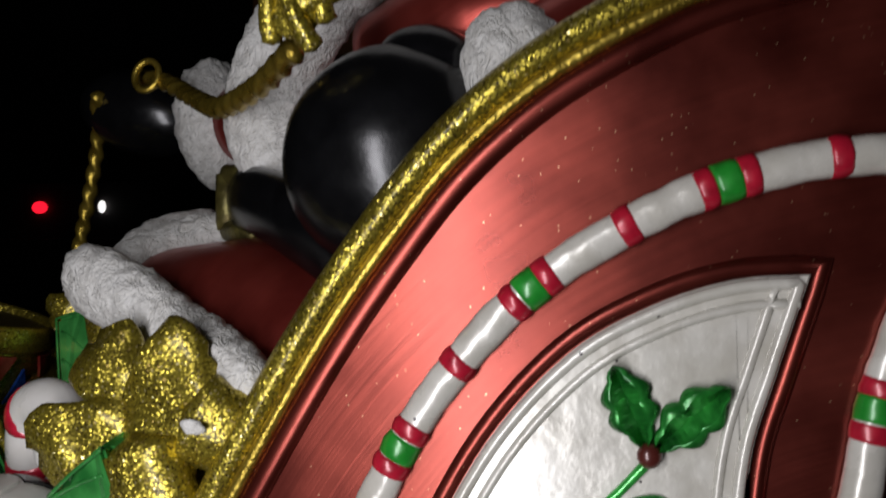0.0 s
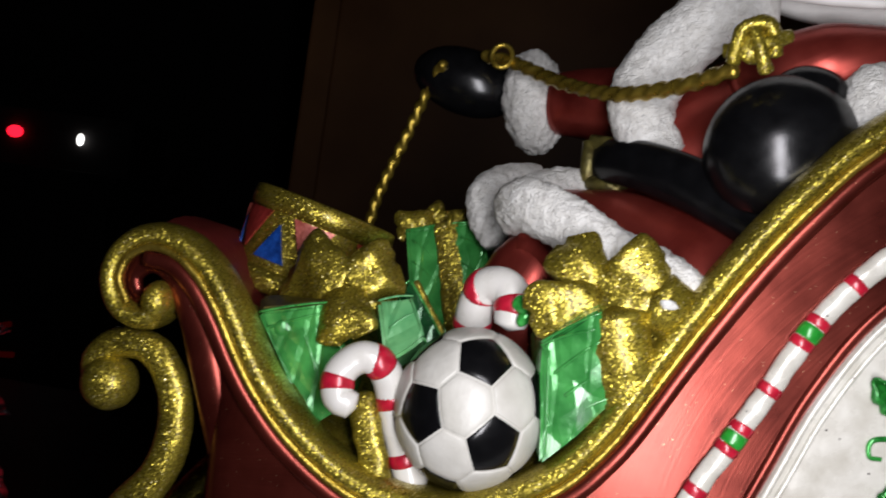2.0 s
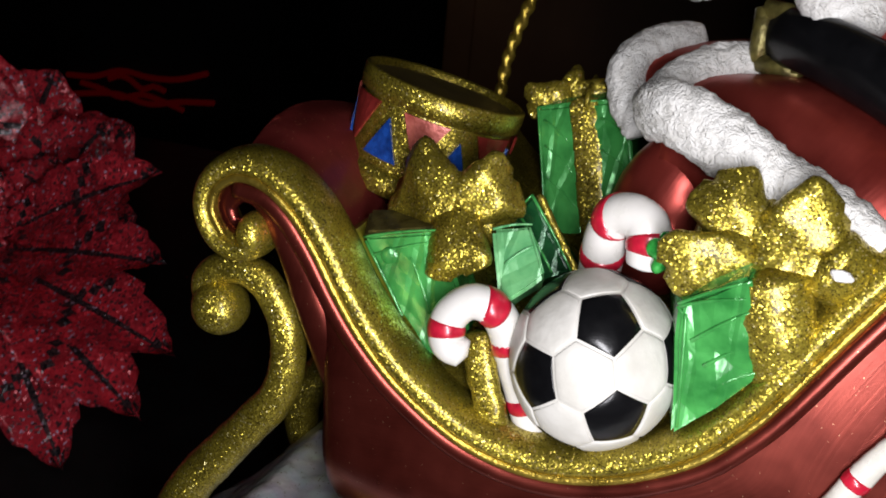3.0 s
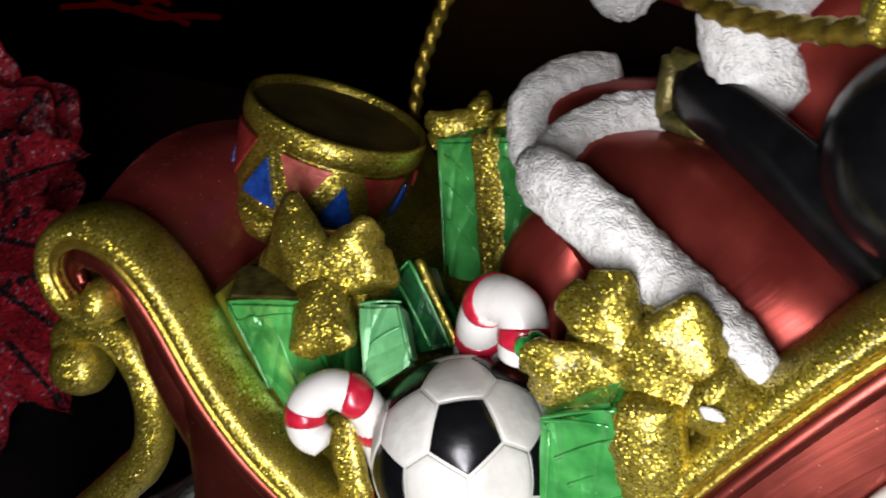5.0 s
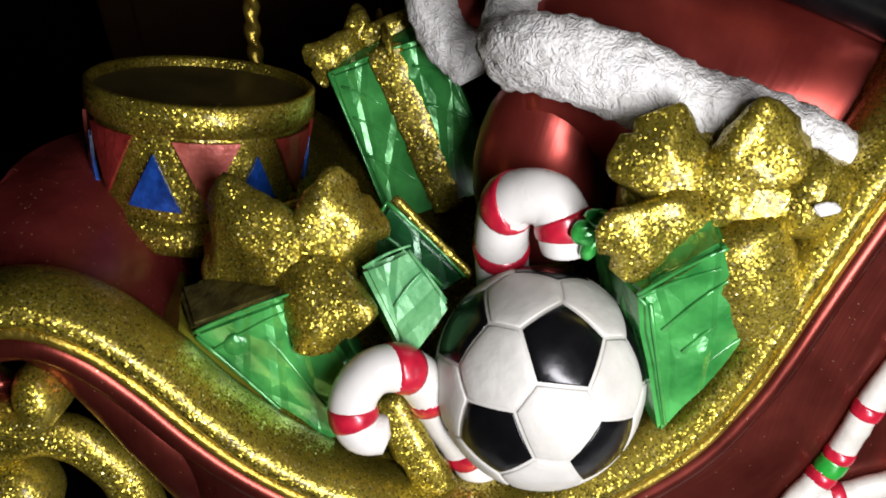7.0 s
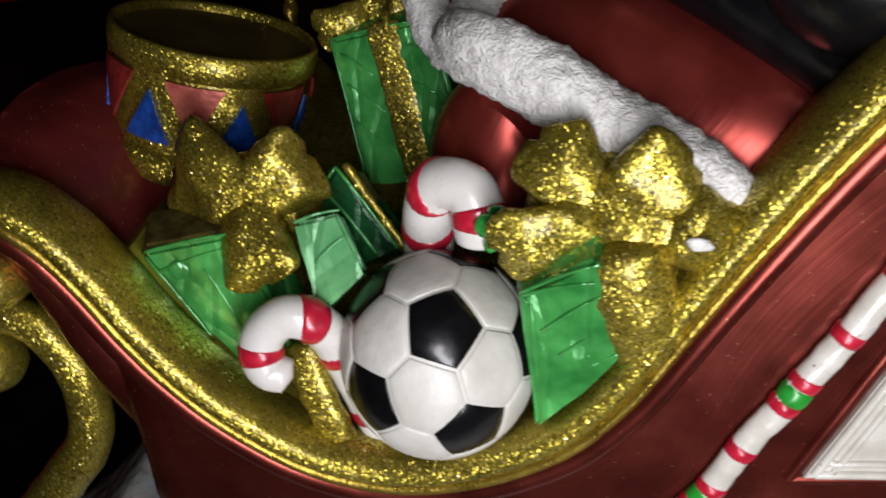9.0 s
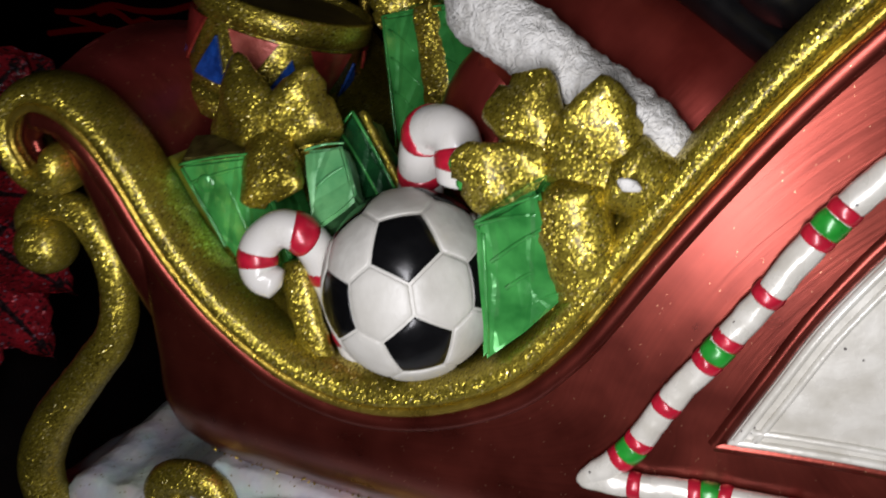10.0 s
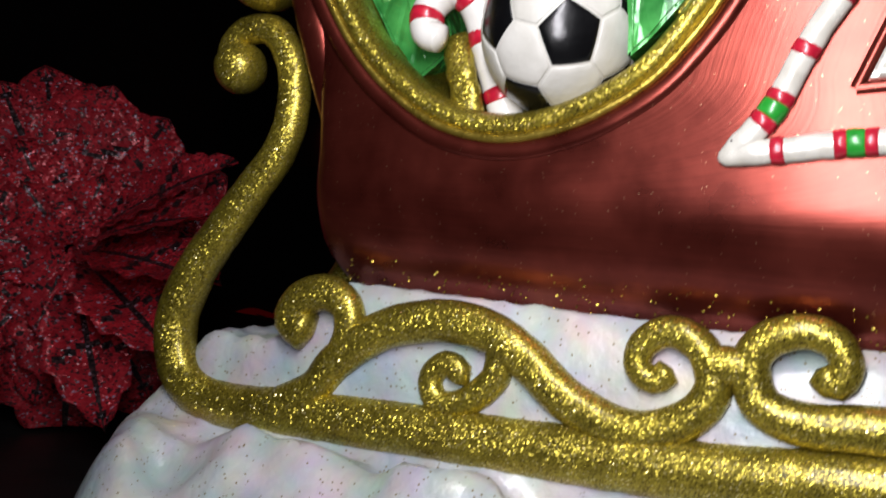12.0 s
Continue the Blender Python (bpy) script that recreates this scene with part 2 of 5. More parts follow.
def creases(m, scale, strength):
    """Long straight folds pressed into foil."""
    n, l = m.node_tree.nodes, m.node_tree.links
    b = n["Principled BSDF"]
    co = next(k for k in n if k.type == "TEX_COORD")
    vo = n.new("ShaderNodeTexVoronoi")
    vo.feature = "DISTANCE_TO_EDGE"
    vo.inputs["Scale"].default_value = scale
    mp = n.new("ShaderNodeMapping")
    mp.inputs["Rotation"].default_value, mp.inputs["Scale"].default_value = (0.3, radians(38), 0.2), (2.2, 1.0, 0.45)
    l.new(co.outputs["Object"], mp.inputs["Vector"])
    l.new(mp.outputs["Vector"], vo.inputs["Vector"])
    mr = n.new("ShaderNodeMapRange")
    mr.inputs["From Max"].default_value = 0.12
    l.new(vo.outputs["Distance"], mr.inputs["Value"])
    bp = n.new("ShaderNodeBump")
    bp.inputs["Strength"].default_value, bp.inputs["Distance"].default_value = strength, 0.0010
    l.new(mr.outputs["Result"], bp.inputs["Height"])
    if b.inputs["Normal"].links:
        l.new(b.inputs["Normal"].links[0].from_socket, bp.inputs["Normal"])
    l.new(bp.outputs["Normal"], b.inputs["Normal"])


for m in (GREEN, GREEN_DARK, GREEN_PALE):
    creases(m, 55, 0.45)


def curls(m, scale, depth):
    """Short tangled furrows, as modelled into plaster fur."""
    n, l = m.node_tree.nodes, m.node_tree.links
    b = n["Principled BSDF"]
    co = next(k for k in n if k.type == "TEX_COORD")
    no = n.new("ShaderNodeTexNoise")
    no.inputs["Scale"].default_value, no.inputs["Detail"].default_value, no.inputs["Distortion"].default_value = scale, 2, 1.6
    l.new(co.outputs["Object"], no.inputs["Vector"])
    fold = n.new("ShaderNodeMath")
    fold.operation = "PINGPONG"
    fold.inputs[1].default_value = 0.09
    l.new(no.outputs["Fac"], fold.inputs[0])
    bp = n.new("ShaderNodeBump")
    bp.inputs["Strength"].default_value, bp.inputs["Distance"].default_value = 1.0, depth
    l.new(fold.outputs[0], bp.inputs["Height"])
    l.new(b.inputs["Normal"].links[0].from_socket, bp.inputs["Normal"])
    l.new(bp.outputs["Normal"], b.inputs["Normal"])


curls(FUR, 230, 0.0020)


# ---- mesh helpers ----
def smooth_path(pts, per=8, closed=False):
    """Catmull-Rom through the points."""
    p = [Vector(q) for q in pts]
    n, out = len(p), []
    for i in range(n if closed else n - 1):
        a = p[(i - 1) % n] if closed or i else p[0] * 2 - p[1]
        b, c = p[i], p[(i + 1) % n]
        d = p[(i + 2) % n] if closed or i + 2 < n else p[-1] * 2 - p[-2]
        for k in range(per):
            t = k / per
            out.append(0.5 * (2 * b + (c - a) * t + (2 * a - 5 * b + 4 * c - d) * t * t + (3 * b - 3 * c + d - a) * t ** 3))
    if not closed:
        out.append(p[-1])
    return out


def resample(path, step):
    lens = [0.0]
    for a, b in zip(path, path[1:]):
        lens.append(lens[-1] + (b - a).length)
    n = max(int(lens[-1] / step), 2)
    out, j = [], 0
    for i in range(n + 1):
        s = lens[-1] * i / n
        while j < len(lens) - 2 and lens[j + 1] < s:
            j += 1
        f = (s - lens[j]) / max(lens[j + 1] - lens[j], 1e-9)
        out.append(path[j].lerp(path[j + 1], min(max(f, 0), 1)))
    return out, lens[-1]


def frames_of(path):
    """Tangent and two normals along a path, carried without twist."""
    tang = [(path[min(i + 1, len(path) - 1)] - path[max(i - 1, 0)]).normalized() for i in range(len(path))]
    up = Vector((0, -1, 0))
    if abs(tang[0].dot(up)) > 0.9:
        up = Vector((1, 0, 0))
    rows = []
    for t in tang:
        up = (up - t * up.dot(t)).normalized()
        rows.append((t, up, t.cross(up)))
    return rows


def tube(bm, path, radius, seg=16, mat=0, flat=1.0, rough=0.0, freq=400.0, caps=True, slant=0.0, twist=0.0):
    """A tube along path; radius: a number or a function of 0..1; flat squashes it along y; rough: noise relief."""
    rows = frames_of(path)
    rings = []
    for i, (p, (t, u, v)) in enumerate(zip(path, rows)):
        f = i / (len(path) - 1)
        r = radius(f) if callable(radius) else radius
        ring = []
        for k in range(seg):
            a = 2 * math.pi * k / seg
            d = u * (math.cos(a) * flat) + v * math.sin(a)
            rr = r * (1 + twist * math.cos(2 * a + i * 0.9)) if twist else r
            q = p + d * rr + t * (slant * math.cos(a))
            if rough:
                q += d.normalized() * rough * (noise.noise(q * freq) + 0.5 * noise.noise(q * freq * 2.3))
            ring.append(bm.verts.new(q))
        rings.append(ring)
    faces = []
    for a, b in zip(rings, rings[1:]):
        for k in range(seg):
            faces.append(bm.faces.new((a[k], a[(k + 1) % seg], b[(k + 1) % seg], b[k])))
    if caps:
        for ring, p, s in ((rings[0], path[0] - rows[0][0] * 0.35 * (radius(0) if callable(radius) else radius), 1), (rings[-1], path[-1] + rows[-1][0] * 0.35 * (radius(1) if callable(radius) else radius), -1)):
            c = bm.verts.new(p)
            for k in range(seg):
                tri = (ring[(k + 1) % seg], ring[k], c)
                faces.append(bm.faces.new(tri if s > 0 else tri[::-1]))
    for f in faces:
        f.material_index, f.smooth = mat, True
    return bm


def blob(bm, centre, radii, turn=(0, 0, 0), seg=24, mat=0, rough=0.0, freq=300.0, taper=0.0, shape=1.0):
    """An ellipsoid with optional relief, tapering along its own z."""
    rot = Euler([radians(a) for a in turn]).to_matrix()
    c, rings = Vector(centre), []
    nr = seg // 2
    for i in range(1, nr):
        a = math.pi * i / nr
        ring = []
        for k in range(seg):
            b = 2 * math.pi * k / seg
            d = Vector((math.sin(a) * math.cos(b), math.sin(a) * math.sin(b), math.cos(a)))
            if shape != 1.0:
                d = Vector([math.copysign(abs(x) ** shape, x) for x in d])
            w = 1 + taper * d.z
            q = c + rot @ Vector((d.x * radii[0] * w, d.y * radii[1] * w, d.z * radii[2]))
            if rough:
                q += (rot @ d) * rough * (noise.noise(q * freq) + 0.5 * noise.noise(q * freq * 2.3))
            ring.append(bm.verts.new(q))
        rings.append(ring)
    top, bot = bm.verts.new(c + rot @ Vector((0, 0, radii[2]))), bm.verts.new(c - rot @ Vector((0, 0, radii[2])))
    fs = []
    for a, b in zip(rings, rings[1:]):
        for k in range(seg):
            fs.append(bm.faces.new((a[k], b[k], b[(k + 1) % seg], a[(k + 1) % seg])))
    for k in range(seg):
        fs.append(bm.faces.new((top, rings[0][k], rings[0][(k + 1) % seg])))
        fs.append(bm.faces.new((bot, rings[-1][(k + 1) % seg], rings[-1][k])))
    for f in fs:
        f.material_index, f.smooth = mat, True
    return bm


def slab(bm, outline, y0, y1, mat=0, bevel=0.0, depth=None):
    """An outline of (x, z), given in either sense, drawn out from y0 (near) to y1. depth(x, z) is added to y."""
    n = len(outline)
    area = sum(outline[i][0] * outline[(i + 1) % n][1] - outline[(i + 1) % n][0] * outline[i][1] for i in range(n))
    o = outline if area > 0 else outline[::-1]
    add = depth or (lambda x, z: 0.0)
    rows = []
    if bevel:
        inner = []
        for i in range(n):
            a, b, c = Vector(o[i - 1]), Vector(o[i]), Vector(o[(i + 1) % n])
            d = (c - a)
            d = Vector((-d.y, d.x)).normalized() if d.length > 1e-9 else Vector((0, 0))
            inner.append(b + d * bevel)
        rows.append([bm.verts.new((p[0], y0 + add(*p), p[1])) for p in inner])
        rows.append([bm.verts.new((p[0], y0 + bevel + add(*p), p[1])) for p in o])
    else:
        rows.append([bm.verts.new((p[0], y0 + add(*p), p[1])) for p in o])
    rows.append([bm.verts.new((p[0], y1 + add(*p), p[1])) for p in o])
    for r0, r1 in zip(rows, rows[1:]):
        for k in range(n):
            bm.faces.new((r0[k], r1[k], r1[(k + 1) % n], r0[(k + 1) % n])).material_index = mat
    for f in bmesh.ops.triangulate(bm, faces=[bm.faces.new(rows[0]), bm.faces.new(rows[-1][::-1])])["faces"]:
        f.material_index = mat
    return bm


def block(bm, centre, size, turn=(0, 0, 0), mat=0, bevel=0.001, wobble=0.0):
    """A box with rounded edges and, for hand-made things, slightly uneven faces."""
    rot = Euler([radians(a) for a in turn]).to_matrix()
    made = bmesh.ops.create_cube(bm, size=1.0)["verts"]
    for v in made:
        v.co = Vector((v.co.x * size[0], v.co.y * size[1], v.co.z * size[2]))
    edges = list({e for v in made for e in v.link_edges})
    out = bmesh.ops.bevel(bm, geom=edges, offset=bevel, segments=2, affect="EDGES", profile=0.6)
    vs = {v for f in out["faces"] for v in f.verts} | {v for v in made if v.is_valid}
    for v in vs:
        v.co = Vector(centre) + rot @ v.co
        if wobble:
            v.co += noise.noise_vector(v.co * 70) * wobble
    for f in {f for v in vs for f in v.link_faces}:
        f.material_index = mat
    return bm


def mesh_of(name, bm, mats):
    bmesh.ops.recalc_face_normals(bm, faces=bm.faces)
    data = bpy.data.meshes.new(name)
    bm.to_mesh(data)
    bm.free()
    for m in mats if isinstance(mats, (list, tuple)) else [mats]:
        data.materials.append(m)
    return data


def part(name, bm, mats, parent=None, label=""):
    """Links a bmesh, in world metres, as one mesh object under a thing or a part."""
    ob = new(name, mesh_of(name, bm, mats))
    if parent:
        ob.parent = parent
        if parent.parent is None:
            ob.matrix_parent_inverse = parent.matrix_basis.inverted()
    if label:
        tagged(ob, label)
    return ob


def thing(name, base, label, category, group=""):
    ob = new(name)
    ob.empty_display_size = 0.01
    ob.location = base
    return tagged(ob, label, category, group)


def at_y(pts, y):
    return [Vector((p[0], y, p[1])) for p in pts]


def interp(pts, x):
    for a, b in zip(pts, pts[1:]):
        if a[0] <= x <= b[0]:
            return a[1] + (b[1] - a[1]) * (x - a[0]) / (b[0] - a[0])
    return pts[0][1] if x < pts[0][0] else pts[-1][1]


def taper(stops):
    return lambda f: interp(stops, f)


# ---- the room: dark, closed ----
TOP = -0.062  # height of the table top
bm = bmesh.new()
block(bm, (-0.1, 0.35, TOP - 0.015), (1.9, 1.2, 0.03), bevel=0.004)
table = part("table_top", bm, TABLE)
tagged(table, "black table top under the sleigh ornament", "table", kind="structure")
for nm, c, s in (("floor", (0, 0.3, -0.83), (4.4, 4.4, 0.06)), ("ceiling", (0, 0.3, 1.73), (4.4, 4.4, 0.06)), ("wall_north", (0, 2.45, 0.45), (4.4, 0.1, 2.5)),
                 ("wall_south", (0, -1.85, 0.45), (4.4, 0.1, 2.5)), ("wall_west", (-2.15, 0.3, 0.45), (0.1, 4.2, 2.5)), ("wall_east", (2.15, 0.3, 0.45), (0.1, 4.2, 2.5))):
    bm = bmesh.new()
    block(bm, c, s, bevel=0.002)
    tagged(part(nm, bm, WALL), "plain dark " + nm.split("_")[0] + " of an unlit room", nm.split("_")[0], kind="structure")
cab = thing("cabinet", (0.15, 1.0, -0.8), "dark brown wooden cabinet behind the table, barely lit", "cabinet")
bm = bmesh.new()
block(bm, (0.135, 1.17, 0.05), (1.23, 0.34, 1.7), bevel=0.004)
part("body", bm, WOOD, cab)
for k in range(2):
    bm = bmesh.new()
    block(bm, (-0.147 + 0.594 * k, 0.992, 0.05), (0.585, 0.018, 1.64), bevel=0.004)
    part("door", bm, WOOD, cab)
bm = bmesh.new()
block(bm, (-0.1, 0.35, TOP - 0.40), (1.6, 0.9, 0.74), bevel=0.004)
tagged(part("table_base", bm, TABLE), "dark base under the table top", "table", kind="structure")

# ---- snow base ----
SNOW_BACK = [(-0.285, 0.008), (-0.265, 0.024), (-0.248, 0.046), (-0.232, 0.048), (-0.214, 0.049), (-0.204, 0.060), (-0.19, 0.070), (0.14, 0.070), (0.16, 0.05)]


def snow_height(x, y):
    """Height of the snow: a bank under the sleigh, a shelf before it, lumps round the rim."""
    bank = interp(SNOW_BACK, x) + 0.003 * noise.noise(Vector((x * 110, 2, 9))) * (x < -0.19)
    f = min(max((y - 0.1455) / 0.0085, 0), 1)
    f = f * f * (3 - 2 * f)
    lump = 0.013 * noise.noise(Vector((x * 34, y * 34, 3))) - 0.013 * abs(noise.noise(Vector((x * 42, y * 60, 7)))) + 0.004
    shelf = 0.016 + lump - max(0.135 - y, 0) * 0.9
    if y > 0.245:
        f *= max(1 - (y - 0.245) / 0.015, 0)
    return shelf * (1 - f) + bank * f + 0.0012 * noise.noise(Vector((x * 160, y * 160, 1)))


bm = bmesh.new()
NX, NY = 150, 90
grid = []
for i in range(NX + 1):
    row = []
    for j in range(NY + 1):
        u, v = 2 * i / NX - 1, 2 * j / NY - 1
        a = max(abs(u), abs(v))
        ln = math.hypot(u, v) or 1.0
        k = a / ln * (1 - 0.35) + 0.35
        px, py = u * k, v * k
        rim = a
        x = -0.06 + px * 0.247
        y = 0.196 + py * 0.118
        wob = 1 + 0.05 * noise.noise(Vector((x * 25, y * 25, 11)))
        x, y = -0.06 + (x + 0.06) * wob, 0.196 + (y - 0.196) * wob
        h = snow_height(x, y)
        if rim > 0.84:
            t = (rim - 0.84) / 0.16
            h = TOP + (h - TOP) * math.sqrt(max(1 - t ** 4.5, 0))
        row.append(bm.verts.new((x, y, h)))
    grid.append(row)
for i in range(NX):
    for j in range(NY):
        bm.faces.new((grid[i][j], grid[i + 1][j], grid[i + 1][j + 1], grid[i][j + 1])).smooth = True
edge = [grid[i][0] for i in range(NX)] + [grid[NX][j] for j in range(NY)] + [grid[i][NY] for i in range(NX, 0, -1)] + [grid[0][j] for j in range(NY, 0, -1)]
bm.faces.new(edge[::-1])
snow = part("snow_base", bm, SNOW)
tagged(snow, "lumpy pearly white snow base with glitter specks under the sleigh", "base")

# ---- the sleigh ----
RIM = [(-0.2215, 0.1625), (-0.2265, 0.1585), (-0.2335, 0.1600), (-0.2375, 0.1680), (-0.2350, 0.1765), (-0.2270, 0.1815), (-0.2170, 0.1800), (-0.2080, 0.1735),
       (-0.2005, 0.1640), (-0.1930, 0.1520), (-0.1850, 0.1415), (-0.1740, 0.1310), (-0.1590, 0.1215), (-0.1450, 0.1175), (-0.1320, 0.1175), (-0.1190, 0.1210),
       (-0.1080, 0.1265), (-0.0985, 0.1335), (-0.0900, 0.1440), (-0.0845, 0.1530), (-0.0750, 0.1710), (-0.0650, 0.1885), (-0.0560, 0.2030), (-0.0460, 0.2170),
       (-0.0350, 0.2305), (-0.0220, 0.2420), (-0.0080, 0.2505), (0.0080, 0.2575), (0.0260, 0.2615), (0.0450, 0.2640), (0.0700, 0.2630), (0.0950, 0.2570),
       (0.1150, 0.2460), (0.1280, 0.2300), (0.1330, 0.2120), (0.1280, 0.1960), (0.1180, 0.1900), (0.1100, 0.1960), (0.1120, 0.2040)]
TOP_EDGE = [(p[0], p[1]) for p in RIM[8:33]]
NEAR, FAR = 0.141, 0.252
sleigh = thing("sleigh", (-0.06, 0.196, 0.068), "red metallic ornament sleigh with gold glitter trim, on snow", "sleigh")


def tuck(x, z):
    """How far the side draws in: under the belly, at the nose and behind the striped trim."""
    d = 0.0
    if z < 0.102:
        d += 0.019 * ((0.102 - z) / 0.034) ** 1.9
    if x < -0.175:
        d += 0.006 * ((-0.175 - x) / 0.029) ** 2 * max(0, min(1, (0.16 - z) / 0.05))
    if x < -0.198:
        d += 0.006 * ((-0.198 - x) / 0.006) ** 2 * max(0, min(1, (0.150 - z) / 0.01))
    if x > 0.040 and z < 0.232:
        d += min((x - 0.040) * 1.3, 0.045) * min((0.232 - z) / 0.02, 1)
    return d


def low_edge(x):
    if x < -0.185:
        return 0.068 + 0.030 * ((-0.185 - x) / 0.0195) ** 3
    return 0.068


def side_panel(y0, sign):
    """One side: an outer and an inner skin, closed round the edge."""
    bm = bmesh.new()
    nx, nz, skins = 160, 44, []
    for back in (0.0, 0.004):
        cols = []
        for i in range(nx + 1):
            x = -0.2045 + (0.128 + 0.2045) * i / nx
            hi, lo = (interp(TOP_EDGE, x) if x > -0.2005 else 0.164) - 0.003 - max(-0.2005 - x, 0) * 6.2, low_edge(x)
            cols.append([bm.verts.new((x, y0 + sign * (back + tuck(x, lo + (hi - lo) * j / nz)), lo + (hi - lo) * j / nz)) for j in range(nz + 1)])
        skins.append(cols)
        for a, b in zip(cols, cols[1:]):
            for j in range(nz):
                bm.faces.new((a[j], b[j], b[j + 1], a[j + 1])).smooth = True
    f, g = skins
    loop = [(i, 0) for i in range(nx)] + [(nx, j) for j in range(nz)] + [(i, nz) for i in range(nx, 0, -1)] + [(0, j) for j in range(nz, 0, -1)]
    for (a, b), (c, d) in zip(loop, loop[1:] + loop[:1]):
        bm.faces.new((f[a][b], g[a][b], g[c][d], f[c][d]))
    return bm


part("side_panel", side_panel(NEAR, 1), RED, sleigh, "brushed red metallic side panel")
part("side_panel", side_panel(FAR, -1), RED, sleigh)
NECK = [(-0.1900, 0.0900, 0.022), (-0.1950, 0.1050, 0.016), (-0.1985, 0.1200, 0.0105), (-0.2015, 0.1340, 0.0066), (-0.2052, 0.1470, 0.0046), (-0.2105, 0.1590, 0.0042), (-0.2165, 0.1690, 0.0042), (-0.2225, 0.1740, 0.0042), (-0.2285, 0.1740, 0.0042), (-0.2325, 0.1695, 0.0042), (-0.2310, 0.1645, 0.0042),
        (-0.2275, 0.1630, 0.0042)]
for y0, s in ((NEAR, 1), (FAR, -1)):
    bm = bmesh.new()
    tube(bm, resample(smooth_path([(x, y0 + s * d, z) for x, z, d in NECK], 10), 0.0010)[0], taper([(0, 0.0040), (0.3, 0.0054), (0.55, 0.0060), (0.75, 0.0046), (1, 0.0026)]), seg=20, flat=0.72)
    part("front_scroll", bm, RED, sleigh)

# the dash and floor: a shell between the two sides
shell = [(-0.2290, 0.1800), (-0.2180, 0.1785), (-0.2080, 0.1690), (-0.2015, 0.1560), (-0.1990, 0.1400), (-0.1980, 0.1200), (-0.1960, 0.1000), (-0.1880, 0.0830), (-0.1700, 0.0740), (0.1000, 0.0760), (0.1200, 0.1000),
         (0.1230, 0.1500), (0.1260, 0.2200), (0.1180, 0.2400)]
path = smooth_path([(p[0], 0, p[1]) for p in shell], 6)
bm = bmesh.new()
rows = []
for i, p in enumerate(path):
    ring = []
    for k in range(13):
        v = k / 12
        bow = 0.010 * math.sin(math.pi * v) * max(0, 1 - i / 30)
        inset_y = 0.0035 + 1.05 * tuck(p.x, p.z)
        ring.append(bm.verts.new((p.x - bow, NEAR + inset_y + (FAR - NEAR - 2 * inset_y) * v, p.z + bow * 0.9)))
    rows.append(ring)
for a, b in zip(rows, rows[1:]):
    for k in range(12):
        bm.faces.new((a[k], b[k], b[k + 1], a[k + 1])).smooth = True
bmesh.ops.solidify(bm, geom=list(bm.faces), thickness=0.003)
part("front_and_floor", bm, DASH, sleigh, "dark red inner front of the sleigh")


def sweep(bm, pts, section, y0, mat=0, per=6):
    """A moulding: section of (out, in-depth) carried along an (x, z) path; out is towards the opening."""
    path = smooth_path([(p[0], 0, p[1]) for p in pts], per)
    rings = []
    for i, p in enumerate(path):
        t = (path[min(i + 1, len(path) - 1)] - path[max(i - 1, 0)]).normalized()
        nrm = Vector((-t.z, 0, t.x))
        rings.append([bm.verts.new(p + nrm * a + Vector((0, y0 + b, 0))) for a, b in section])
    for r0, r1 in zip(rings, rings[1:]):
        for k in range(len(section)):
            bm.faces.new((r0[k], r0[(k + 1) % len(section)], r1[(k + 1) % len(section)], r1[k])).smooth = True
    bm.faces.new(rings[0])
    bm.faces.new(rings[-1][::-1])
    return bm


trim_section = [(0.0008 + 0.0041 * math.cos(a), 0.0072 + 0.0090 * math.sin(a)) for a in [2 * math.pi * k / 14 for k in range(14)]]
for y0, s in ((NEAR - 0.0005, 1), (FAR - 0.0135, 1)):
    bm = bmesh.new()
    sweep(bm, RIM, trim_section, y0)
    part("trim", bm, GOLD, sleigh, "gold glitter edge moulding")
bm = bmesh.new()
bead = [(-0.0028 + 0.0013 * math.cos(a), -0.0002 + 0.0013 * math.sin(a)) for a in [2 * math.pi * k / 8 for k in range(8)]]
sweep(bm, RIM[2:34], bead, NEAR)
part("bead", bm, GOLD_PLAIN, sleigh, "thin plain gold bead along the edge")
bm = bmesh.new()
lip = [(-0.0062 + 0.0026 * math.cos(a), 0.0006 + 0.0020 * math.sin(a)) for a in [2 * math.pi * k / 10 for k in range(10)]]
sweep(bm, RIM[5:33], lip, NEAR)
part("lip", bm, RED, sleigh)
# gold lining that falls from the near trim towards the gifts
bm = bmesh.new()
lining = [(0.0035, 0.010), (0.0015, 0.020), (-0.0040, 0.040), (-0.009, 0.060), (-0.013, 0.060), (-0.008, 0.040), (-0.003, 0.018), (-0.001, 0.010)]
sweep(bm, RIM[8:14], lining, NEAR)
part("lining", bm, OLIVE, sleigh, "yellow green lacquered lining")
bm = bmesh.new()
sweep(bm, RIM[13:26], lining, NEAR)
part("lining", bm, GOLD, sleigh, "gold glitter lining")

# striped trim round the panel
ROPE_ARC = [(-0.0798, 0.1108), (-0.0757, 0.1146), (-0.0690, 0.1232), (-0.0630, 0.1370), (-0.0555, 0.1515), (-0.0480, 0.1665), (-0.0405, 0.1820), (-0.0310, 0.1960), (-0.0190, 0.2085), (-0.0040, 0.2185), (0.0105, 0.2250), (0.0260, 0.2285), (0.0370, 0.2285), (0.0450, 0.2255)]
ROPE_SIDE = [(0.0450, 0.2240), (0.0390, 0.2120), (0.0345, 0.2010), (0.0315, 0.1900), (0.0295, 0.1780), (0.0275, 0.1650), (0.0270, 0.1500), (0.0285, 0.1350), (0.0330, 0.1190)]
